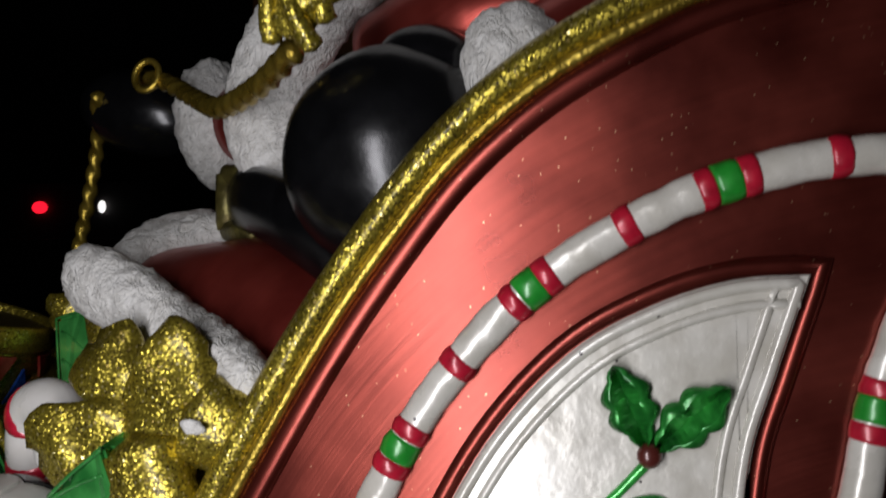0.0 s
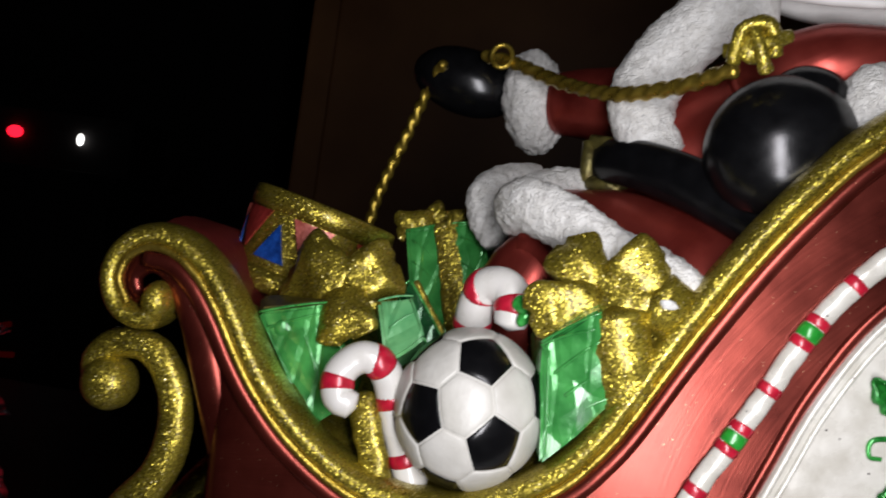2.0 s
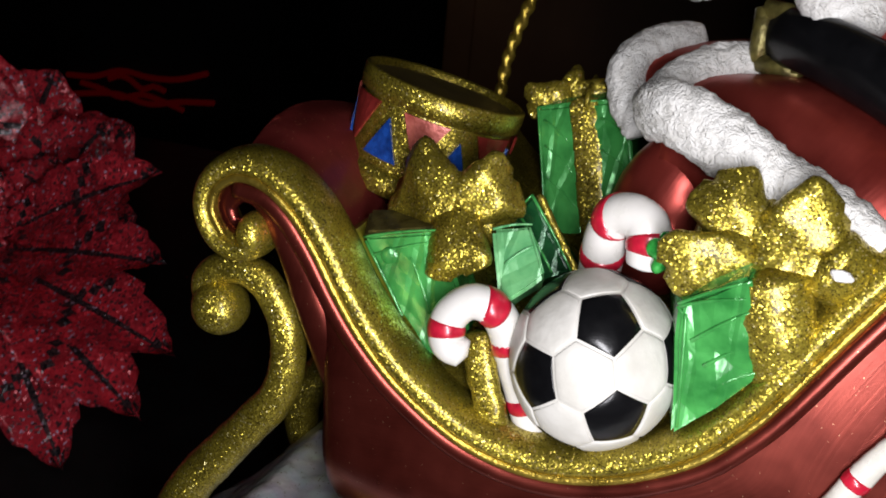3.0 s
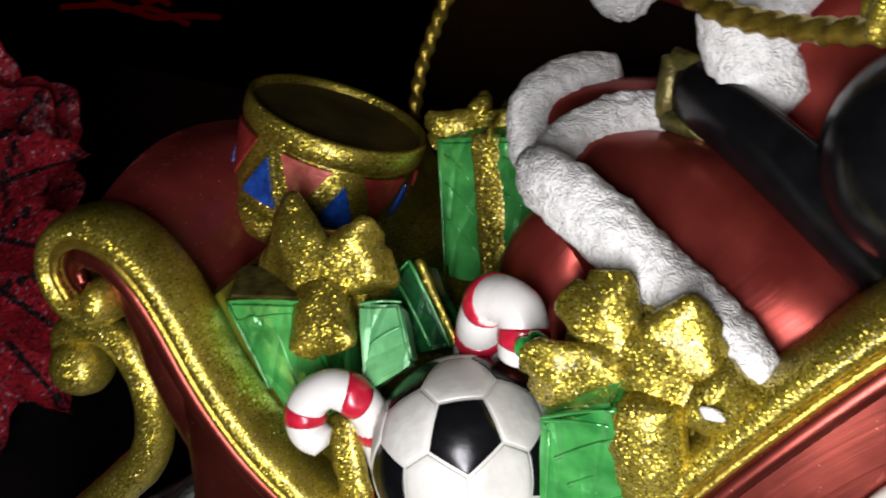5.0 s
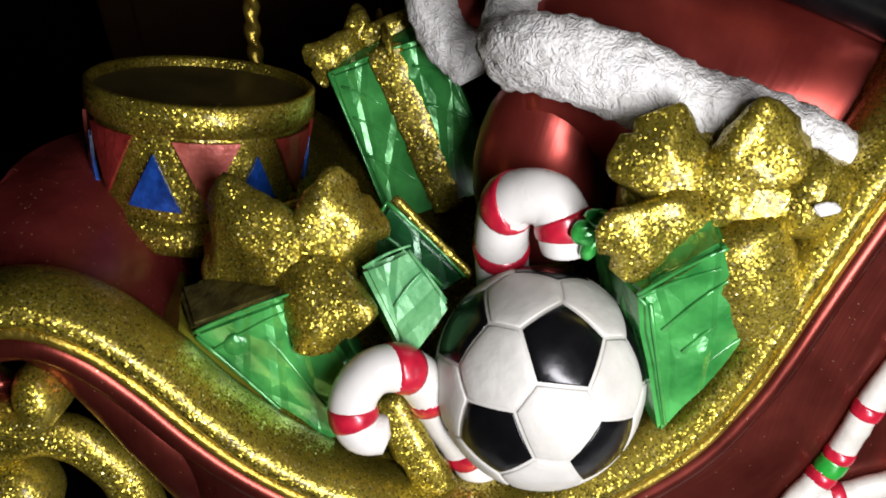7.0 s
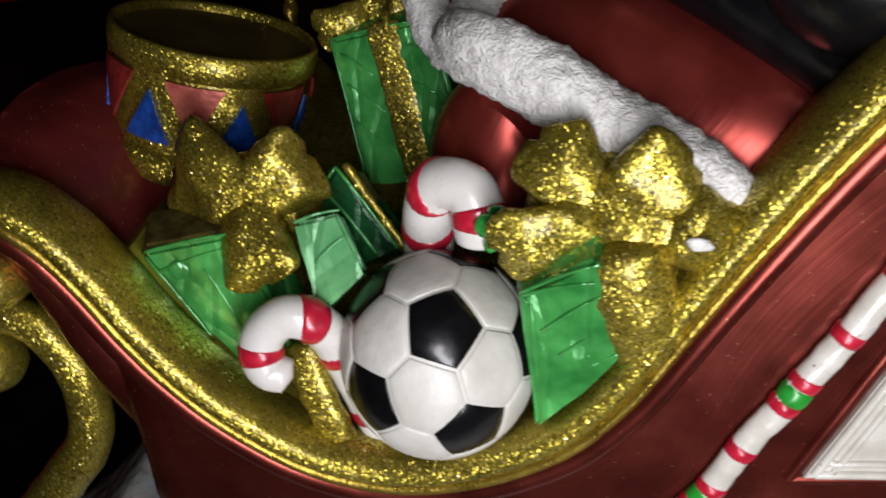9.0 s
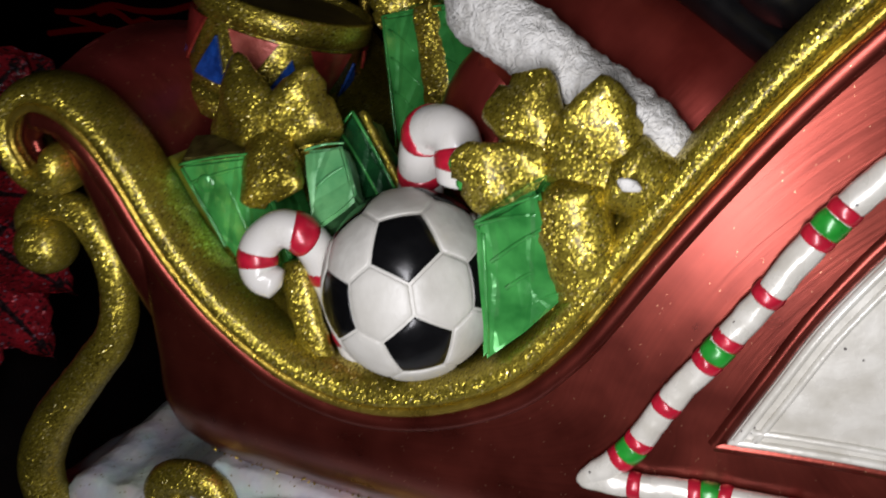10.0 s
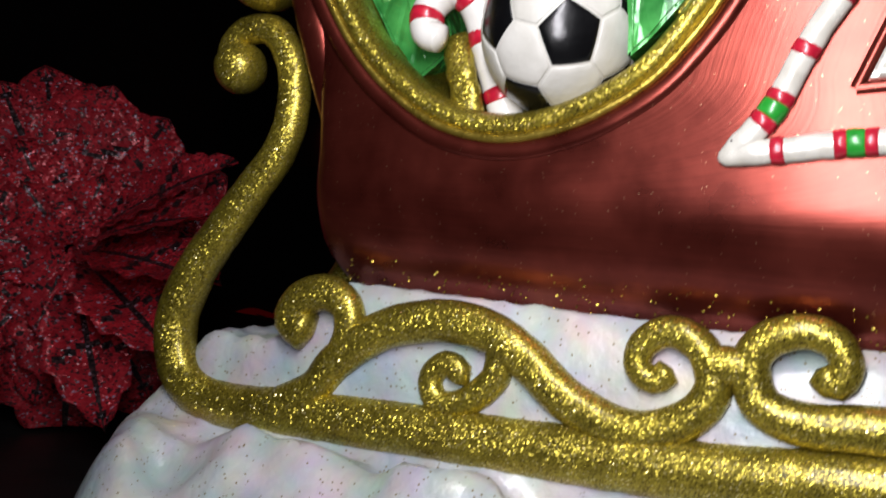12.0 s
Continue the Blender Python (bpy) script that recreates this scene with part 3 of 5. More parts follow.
ROPE_LOW = [(-0.0798, 0.1110), (-0.0745, 0.1126), (-0.0680, 0.1135), (-0.0510, 0.1160), (-0.0340, 0.1172), (-0.0210, 0.1176), (0.0000, 0.1180), (0.0200, 0.1185), (0.0330, 0.1190)]
ROPE_R = 0.0030


def striped_trim(pts, marks, ends):
    """A rope moulding through pts; marks: places along it and the bands painted there."""
    path, total = resample(smooth_path(at_y(pts, NEAR - 0.0015), 10), 0.0010)
    n = len(path) - 1
    bm = bmesh.new()
    tube(bm, path, lambda f: ROPE_R * (0.30 + 0.70 * math.sqrt(min(1, f * total / 0.0065)) if ends else 1), seg=16, flat=0.85, rough=0.0003, freq=260)
    trim = part("striped_trim", bm, PEARL, sleigh, "pearl white rope moulding with red and green bands")
    for (mx, mz), kinds in marks:
        at = min(range(n + 1), key=lambda i: (path[i].x - mx) ** 2 + (path[i].z - mz) ** 2) / n * total
        for off, half, m, nm in kinds:
            a, b = at + off - half, at + off + half
            sub = []
            for k in range(7):
                f = min(max((a + (b - a) * k / 6) / total, 0), 1) * n
                i = min(int(f), n - 1)
                sub.append(path[i].lerp(path[i + 1], f - i))
            bm = bmesh.new()
            tube(bm, sub, lambda f: ROPE_R * (1.03 + 0.07 * math.sin(math.pi * f)), seg=18, flat=0.9, slant=random.uniform(-0.0004, 0.0004), rough=0.0002, freq=600)
            part(nm, bm, m, trim)
    return trim


TRIPLE = [(-0.0033, 0.0013, BAND_RED, "red_band"), (0.0, 0.0019, BAND_GREEN, "green_band"), (0.0033, 0.0013, BAND_RED, "red_band")]
SINGLE = [(0.0, 0.0014, BAND_RED, "red_band")]
striped_trim(ROPE_ARC, [((-0.0690, 0.1232), TRIPLE), ((-0.0630, 0.1370), SINGLE), ((-0.0555, 0.1515), TRIPLE), ((-0.0480, 0.1665), SINGLE), ((-0.0405, 0.1820), TRIPLE), ((-0.0305, 0.1965), SINGLE), ((-0.0185, 0.2088), TRIPLE), ((-0.0040, 0.2188), SINGLE), ((0.0112, 0.2253), TRIPLE),
                        ((0.0262, 0.2286), SINGLE), ((0.0415, 0.2270), TRIPLE)], True)
striped_trim(ROPE_SIDE, [((0.0388, 0.2115), SINGLE), ((0.0315, 0.1915), TRIPLE), ((0.0290, 0.1735), SINGLE), ((0.0270, 0.1530), TRIPLE), ((0.0295, 0.1330), SINGLE)], False)
striped_trim(ROPE_LOW, [((-0.0670, 0.1136), SINGLE), ((-0.0510, 0.1160), TRIPLE), ((-0.0340, 0.1172), SINGLE), ((-0.0190, 0.1176), TRIPLE), ((-0.0040, 0.1180), SINGLE), ((0.0120, 0.1183), TRIPLE)], True)

# white inset with its raised border and holly
INSET = [(-0.0500, 0.1300), (-0.0440, 0.1460), (-0.0370, 0.1640), (-0.0260, 0.1840), (-0.0130, 0.1985), (0.0000, 0.2063), (0.0120, 0.2103), (0.0228, 0.2112), (0.0180, 0.1960), (0.0145, 0.1840), (0.0130, 0.1680), (0.0130, 0.1500), (0.0145, 0.1345), (-0.0180, 0.1330), (-0.0340, 0.1318)]
dense = []
for seg_pts in (INSET[0:8], INSET[7:13], INSET[12:] + INSET[:1]):
    dense += [(p.x, p.z) for p in smooth_path(at_y(seg_pts, 0), 6)[:-1]]
bm = bmesh.new()
slab(bm, dense, NEAR - 0.0016, NEAR + 0.001, bevel=0.0003)
inset = part("inset_panel", bm, PEARL, sleigh, "pearl white inset panel with a raised border")


def inward(pts, d):
    n, out = len(pts), []
    area = sum(pts[i][0] * pts[(i + 1) % n][1] - pts[(i + 1) % n][0] * pts[i][1] for i in range(n))
    s = 1 if area > 0 else -1
    for i in range(n):
        a, b, c = Vector(pts[i - 1]), Vector(pts[i]), Vector(pts[(i + 1) % n])
        e, f = (b - a).normalized(), (c - b).normalized()
        m = Vector((-(e + f).y, (e + f).x)).normalized() * s
        k = max(m.dot(Vector((-e.y, e.x)) * s), 0.45)
        q = b + m * d / k
        out.append((q.x, q.y))
    return out


for d, r in ((0.0012, 0.0010), (0.0042, 0.0008)):
    bm = bmesh.new()
    ring = at_y(inward(dense, d), NEAR - 0.0016)
    tube(bm, ring + ring[:1], r, seg=8, caps=False)
    part("border", bm, PEARL, inset)


bm = bmesh.new()
ring = at_y(inward(dense, -0.0016), NEAR + 0.0006)
tube(bm, ring + ring[:1], 0.0016, seg=12, caps=False)
part("red_rib", bm, RED, sleigh)


def holly_leaf(base, tip, wide, parent, y=NEAR - 0.0022, m=LEAF):
    """A leaf with scalloped points, a sunk midrib and raised halves."""
    b, t = Vector((base[0], y, base[1])), Vector((tip[0], y - 0.0008, tip[1]))
    ax = t - b
    ln = ax.length
    ax.normalize()
    sd = Vector((-ax.z, 0, ax.x))
    bm = bmesh.new()
    N, rows = 18, []
    for i in range(N + 1):
        f = i / N
        w = wide * (math.sin(math.pi * min(f * 0.97 + 0.03, 1)) ** 0.7) * (0.72 + 0.28 * abs(math.cos(f * math.pi * 3.0)))
        row = []
        for k in (-1, -0.55, 0, 0.55, 1):
            lift = -0.0023 * (1 - abs(abs(k) - 0.5) * 2) + 0.0004 * (k == 0)
            row.append(bm.verts.new(b + ax * (ln * f) + sd * (w * k) + Vector((0, lift - 0.0004 * f, 0))))
        rows.append(row)
    for r0, r1 in zip(rows, rows[1:]):
        for k in range(4):
            bm.faces.new((r0[k], r0[k + 1], r1[k + 1], r1[k])).smooth = k in (0, 3)
    bmesh.ops.solidify(bm, geom=list(bm.faces), thickness=0.0009)
    return part("leaf", bm, m, parent)


SPRIGS = [((-0.0005, 0.1835), ((-0.0060, 0.1972), (0.0112, 0.1945))), ((-0.0130, 0.1630), ((-0.0240, 0.1735), (0.0030, 0.1700))), ((-0.0060, 0.1460), ((-0.0190, 0.1425), (0.0030, 0.1565)))]
for berry, leaves in SPRIGS:
    sprig = inset
    for tip in leaves:
        d = Vector(tip) - Vector(berry)
        holly_leaf(Vector(berry) + d * 0.10, tip, 0.0043, sprig)
    bm = bmesh.new()
    blob(bm, (berry[0], NEAR - 0.0032, berry[1]), (0.0020, 0.0017, 0.0020), seg=14)
    part("berry", bm, BERRY, sprig, "dark brown red berry")
for pts in ([(-0.0005, 0.1825), (-0.0045, 0.1780), (-0.0100, 0.1720), (-0.0125, 0.1650)], [(-0.0120, 0.1660), (-0.0060, 0.1740), (0.0010, 0.1765), (0.0030, 0.1720), (-0.0020, 0.1670), (-0.0080, 0.1645)],
            [(-0.0130, 0.1610), (-0.0120, 0.1540), (-0.0085, 0.1480), (-0.0060, 0.1465)], [(-0.0125, 0.1540), (-0.0165, 0.1580), (-0.0215, 0.1570), (-0.0215, 0.1530), (-0.0185, 0.1528)], [(-0.006, 0.145), (-0.008, 0.140), (-0.004, 0.137)]):
    bm = bmesh.new()
    tube(bm, resample(smooth_path(at_y(pts, NEAR - 0.0020), 8), 0.0006)[0], lambda f: 0.0009 - 0.0003 * f, seg=8)
    part("vine", bm, LEAF, inset)

# gold grains spilled along the foot of the near side
rng = random.Random(11)
bm = bmesh.new()
for _ in range(420):
    x = rng.uniform(-0.196, 0.035)
    z = 0.0685 + 0.011 * rng.random() ** 2.2
    c, r = Vector((x, NEAR + tuck(x, z) - 0.0003, z)), rng.uniform(0.00016, 0.00038)
    t = rng.uniform(0, 6.28)
    ring = [bm.verts.new(c + Vector((r * math.cos(t + q), -0.0001 - 0.0004 * rng.random(), r * math.sin(t + q)))) for q in (0, 1.26, 2.51, 3.77, 5.03)]
    tip = bm.verts.new(c + Vector((0, 0.0003, 0)))
    bm.faces.new(ring)
    for a, b in zip(ring, ring[1:] + ring[:1]):
        bm.faces.new((b, a, tip))
tagged(part("glitter_grain", bm, GOLD_PLAIN, sleigh), kind="stuff")

# runner with its scrolls
RY = 0.1505
RUN = [(-0.2300, 0.1370), (-0.2345, 0.1310), (-0.2420, 0.1345), (-0.2430, 0.1420), (-0.2360, 0.1480), (-0.2250, 0.1470), (-0.2172, 0.1370), (-0.2152, 0.1230), (-0.2185, 0.1100), (-0.2280, 0.0970), (-0.2380, 0.0840), (-0.2490, 0.0690), (-0.2570, 0.0510), (-0.2550, 0.0360),
       (-0.2470, 0.0280), (-0.2320, 0.0250), (-0.2080, 0.0270), (-0.1670, 0.0300), (-0.1300, 0.0320), (-0.0990, 0.0340), (-0.0710, 0.0360), (-0.0390, 0.0400), (0.0000, 0.0430), (0.0400, 0.0450), (0.0900, 0.0460), (0.1300, 0.0500)]


for y0 in (RY, FAR - 0.012):
    bm = bmesh.new()
    tube(bm, resample(smooth_path(at_y(RUN[2:], y0), 8), 0.0018)[0], taper([(0, 0.0046), (0.05, 0.0050), (0.12, 0.0056), (0.25, 0.0076), (0.45, 0.0080), (1, 0.0085)]), seg=20, flat=0.9, rough=0.0003, freq=250)
    blob(bm, (-0.2375, y0 - 0.001, 0.1355), (0.0086, 0.0088, 0.0086), seg=24, rough=0.0002, freq=250)
    run = part("runner", bm, GOLD, sleigh, "gold glitter runner rising into a front scroll with a knob")
    for pts, r in (([(-0.2080, 0.0300), (-0.1960, 0.0370), (-0.1890, 0.0460), (-0.1740, 0.0575), (-0.1550, 0.0630), (-0.1390, 0.0620), (-0.1270, 0.0560), (-0.1160, 0.0480), (-0.1030, 0.0430), (-0.0930, 0.0430), (-0.0830, 0.0480), (-0.0780, 0.0560), (-0.0800, 0.0640), (-0.0850, 0.0680), (-0.0910, 0.0685), (-0.0962, 0.0645), (-0.0970, 0.0590), (-0.0925, 0.0560), (-0.0890, 0.0590)], [(0, 0.005), (0.3, 0.0056), (0.6, 0.0052), (1, 0.0030)]),
                   ([(-0.1890, 0.0460), (-0.1855, 0.0550), (-0.1870, 0.0630), (-0.1950, 0.0665), (-0.2040, 0.0630), (-0.2070, 0.0565), (-0.2010, 0.0535)], [(0, 0.0042), (1, 0.0058)]),
                   ([(-0.1360, 0.0600), (-0.1350, 0.0540), (-0.1370, 0.0480), (-0.1450, 0.0410), (-0.1530, 0.0400), (-0.1560, 0.0460), (-0.1520, 0.0512), (-0.1470, 0.0505), (-0.1475, 0.0470)], [(0, 0.004), (0.6, 0.0036), (1, 0.0030)]),
                   ([(0.0300, 0.0520), (0.0000, 0.0540), (-0.0400, 0.0530), (-0.0550, 0.0515), (-0.0660, 0.0540), (-0.0700, 0.0630), (-0.0670, 0.0695), (-0.0590, 0.0730), (-0.0520, 0.0715), (-0.0490, 0.0660), (-0.0510, 0.0615), (-0.0545, 0.0640)], [(0, 0.005), (0.5, 0.0052), (1, 0.0032)]),
                   ([(-0.0800, 0.0620), (-0.0750, 0.0625), (-0.0700, 0.0620)], [(0, 0.0045), (1, 0.0045)])):
        bm = bmesh.new()
        tube(bm, resample(smooth_path(at_y(pts, y0 - 0.0012), 8), 0.0016)[0], taper([(f, q * 1.12) for f, q in r]), seg=16, flat=0.85, rough=0.0002, freq=250)
        part("scroll", bm, GOLD, run)
bm = bmesh.new()
blob(bm, (-0.2225, NEAR + 0.003, 0.1632), (0.0050, 0.0070, 0.0062), seg=18)
part("scroll_knob", bm, GOLD, sleigh)

# ---- the figure: one plain mesh ----
fig = bmesh.new()
M_COAT, M_FUR, M_BLACK, M_BEARD, M_GOLD = range(5)


def fur_strip(pts, r, flat=0.75):
    tube(fig, resample(smooth_path(pts, 8), 0.0009)[0], r, seg=44, mat=M_FUR, flat=flat, rough=0.0008, freq=400)


def cloth(pts, r, flat=1.0, seg=28):
    tube(fig, resample(smooth_path(pts, 8), 0.003)[0], r, seg=seg, mat=M_COAT, flat=flat, rough=0.0005, freq=60)


cloth([(-0.120, 0.198, 0.196), (-0.095, 0.195, 0.192), (-0.065, 0.187, 0.184), (-0.030, 0.182, 0.172)], taper([(0, 0.019), (0.25, 0.026), (1, 0.036)]))
blob(fig, (-0.1175, 0.188, 0.177), (0.0170, 0.014, 0.025), (0, 12, 0), mat=M_COAT)
cloth([(-0.135, 0.222, 0.205), (-0.100, 0.220, 0.208), (-0.06, 0.215, 0.205)], taper([(0, 0.012), (1, 0.022)]))
fur_strip([(-0.1260, 0.182, 0.2050), (-0.1200, 0.172, 0.2075), (-0.1065, 0.1665, 0.2030), (-0.0940, 0.1630, 0.1960), (-0.0825, 0.1570, 0.1915), (-0.0740, 0.1515, 0.1885), (-0.0695, 0.1490, 0.1845)], taper([(0, 0.0076), (0.2, 0.0090), (0.8, 0.0096), (0.95, 0.0080), (1, 0.0050)]))
fur_strip([(-0.1260, 0.183, 0.2050), (-0.1220, 0.191, 0.2120), (-0.1140, 0.199, 0.2170), (-0.1040, 0.204, 0.2190)], 0.0062)
fur_strip([(-0.1300, 0.206, 0.1960), (-0.1370, 0.210, 0.2040), (-0.1380, 0.215, 0.2140), (-0.1300, 0.222, 0.2200), (-0.1200, 0.226, 0.2210)], 0.0062)
cloth([(-0.080, 0.214, 0.225), (-0.050, 0.212, 0.240), (-0.015, 0.208, 0.250), (0.020, 0.208, 0.248)], taper([(0, 0.024), (0.4, 0.032), (1, 0.032)]))
tube(fig, resample(smooth_path([(-0.103, 0.206, 0.2270), (-0.090, 0.188, 0.2265), (-0.072, 0.172, 0.2205), (-0.052, 0.160, 0.2110), (-0.030, 0.154, 0.1990)], 8), 0.002)[0], taper([(0, 0.0075), (1, 0.0095)]), seg=20, mat=M_BLACK, flat=0.45)
for a, b in (((-0.1035, 0.2010, 0.2335), (-0.0925, 0.1955, 0.2325)), ((-0.1030, 0.2000, 0.2195), (-0.0920, 0.1945, 0.2185)), ((-0.1035, 0.2010, 0.2335), (-0.1030, 0.2000, 0.2195)), ((-0.0925, 0.1955, 0.2325), (-0.0920, 0.1945, 0.2185))):
    tube(fig, [Vector(a), Vector(a).lerp(Vector(b), 0.5), Vector(b)], 0.0027, seg=12, mat=M_GOLD, flat=0.7)
fur_strip([(-0.0790, 0.190, 0.2290), (-0.0865, 0.192, 0.2380), (-0.0885, 0.194, 0.2500), (-0.0820, 0.192, 0.2640), (-0.0700, 0.188, 0.2760), (-0.0550, 0.184, 0.2830)], taper([(0, 0.008), (0.3, 0.0115), (1, 0.0105)]))
# near arm
cloth([(0.022, 0.195, 0.256), (0.000, 0.180, 0.256), (-0.022, 0.168, 0.246)], taper([(0, 0.020), (1, 0.014)]))
blob(fig, (-0.0225, 0.163, 0.2440), (0.0122, 0.0130, 0.0172), (0, -20, 0), seg=48, mat=M_FUR, rough=0.0011, freq=330)
blob(fig, (-0.0485, 0.1645, 0.2322), (0.0225, 0.0190, 0.0225), (0, 0, 0), seg=40, mat=M_BLACK)
blob(fig, (-0.0420, 0.167, 0.2490), (0.0120, 0.0110, 0.0095), (0, 15, 0), seg=24, mat=M_BLACK)
# far arm
cloth([(-0.070, 0.222, 0.250), (-0.095, 0.232, 0.252), (-0.118, 0.240, 0.252)], taper([(0, 0.018), (1, 0.012)]))
blob(fig, (-0.1275, 0.244, 0.2520), (0.0125, 0.0140, 0.0205), (0, -12, 0), seg=64, mat=M_FUR, rough=0.0013, freq=400)
blob(fig, (-0.1560, 0.250, 0.2580), (0.0225, 0.0140, 0.0135), (0, 12, 0), seg=30, mat=M_BLACK)
# beard: a smooth mass with combed strands
blob(fig, (-0.030, 0.192, 0.3000), (0.043, 0.017, 0.0225), (0, 4, 0), seg=40, mat=M_BEARD, rough=0.0008, freq=60)
blob(fig, (0.016, 0.198, 0.2980), (0.024, 0.017, 0.0240), seg=32, mat=M_BEARD, rough=0.0008, freq=60)
blob(fig, (0.000, 0.208, 0.3320), (0.028, 0.022, 0.0220), seg=28, mat=M_BEARD)
for k in range(15):
    u = k / 14
    z0 = 0.2830 + 0.030 * u
    pts = [(-0.066 + 0.010 * math.sin(k), 0.186, z0 + 0.004), (-0.048, 0.1775 + 0.002 * math.cos(k * 2), z0), (-0.024, 0.1760, z0 - 0.001 + 0.002 * math.sin(k * 1.7)), (-0.006, 0.1790, z0 + 0.002), (0.006 - 0.006 * u, 0.1850, z0 - 0.006 + 0.008 * u)]
    tube(fig, resample(smooth_path(pts, 8), 0.002)[0], taper([(0, 0.0014), (0.4, 0.0021 + 0.0013 * abs(math.sin(k * 1.9))), (1, 0.0009)]), seg=12, mat=M_BEARD)
for k in range(4):
    x0, y0 = -0.012 + 0.0105 * k, 0.1865 + 0.0006 * (k - 1.5) ** 2
    pts = [(x0 - 0.004, y0 + 0.003, 0.3200), (x0 + 0.006, y0, 0.3080), (x0 + 0.002 + 0.002 * math.sin(k * 2), y0 - 0.001, 0.2960), (x0 + 0.009, y0, 0.2850), (x0 + 0.005, y0 + 0.003, 0.2750 + 0.002 * (k % 2))]
    tube(fig, resample(smooth_path(pts, 8), 0.0015)[0], taper([(0, 0.0040), (0.4, 0.0070), (0.8, 0.0048), (1, 0.0012)]), seg=20, mat=M_BEARD, rough=0.0006, freq=120)
# shoulder of the coat with its crease and collar folds
cloth([(-0.060, 0.190, 0.258), (-0.036, 0.183, 0.2615), (-0.012, 0.181, 0.2630), (0.006, 0.184, 0.2620), (0.020, 0.190, 0.2580)], taper([(0, 0.010), (0.3, 0.0145), (1, 0.0120)]))
tube(fig, resample(smooth_path([(-0.010, 0.1665, 0.2700), (-0.013, 0.1655, 0.2620), (-0.017, 0.1670, 0.2500)], 8), 0.002)[0], taper([(0, 0.0010), (0.5, 0.0020), (1, 0.0012)]), seg=10, mat=M_COAT)
for c, r in (((0.0045, 0.1800, 0.2720), (0.0060, 0.0060, 0.0085)), ((0.0155, 0.1820, 0.2690), (0.0070, 0.0060, 0.0075))):
    blob(fig, c, r, mat=M_COAT, rough=0.0006, freq=200)
figure = part("figurine", fig, [COAT, FUR, BLACK, BEARD, GOLD_WORN])
tagged(figure, "reclining figurine in red coat, white fur trim, black mittens", "figurine")

# ---- reins ----
reins = thing("reins", (-0.06, 0.16, 0.250), "gold cord reins with ring and knot, held by figurine", "reins")
bm = bmesh.new()
tube(bm, resample(smooth_path([(-0.148, 0.234, 0.266), (-0.135, 0.226, 0.2625), (-0.116, 0.210, 0.2540), (-0.098, 0.188, 0.2480), (-0.080, 0.170, 0.2490), (-0.066, 0.156, 0.2530)], 8), 0.0009)[0], 0.0024, seg=12, twist=0.16)
part("cord", bm, GOLD_PLAIN, reins)
bm = bmesh.new()
tube(bm, resample(smooth_path([(-0.1640, 0.236, 0.262), (-0.1715, 0.247, 0.2500), (-0.1780, 0.252, 0.2330), (-0.1850, 0.256, 0.2150), (-0.1890, 0.258, 0.2000), (-0.1900, 0.258, 0.1800)], 8), 0.0009)[0], 0.0021, seg=12, twist=0.22)
part("cord", bm, GOLD_PLAIN, reins)
bm = bmesh.new()
ringpts = [Vector((-0.1405 + 0.0038 * math.cos(a), 0.225 + 0.001 * math.sin(a), 0.2645 + 0.0044 * math.sin(a))) for a in [2 * math.pi * k / 28 for k in range(29)]]
tube(bm, ringpts, 0.0010, seg=8, caps=False)
part("ring", bm, GOLD_PLAIN, reins)
knot = bmesh.new()
for pts in ([(-0.068, 0.150, 0.253), (-0.067, 0.147, 0.262), (-0.060, 0.147, 0.264), (-0.057, 0.149, 0.256)], [(-0.070, 0.153, 0.257), (-0.062, 0.147, 0.258), (-0.054, 0.149, 0.262)], [(-0.065, 0.148, 0.265), (-0.062, 0.146, 0.257), (-0.059, 0.148, 0.251)]):
    tube(knot, resample(smooth_path(pts, 8), 0.001)[0], 0.0020, seg=12, rough=0.0004, freq=500)
blob(knot, (-0.063, 0.149, 0.258), (0.005, 0.003, 0.005), rough=0.0006, freq=400)
part("knot", knot, GOLD, reins)

# ---- gifts ----


def lip(f):
    return 1 if f < 0.80 else math.sqrt(max(1 - ((f - 0.80) / 0.204) ** 2, 0.02))


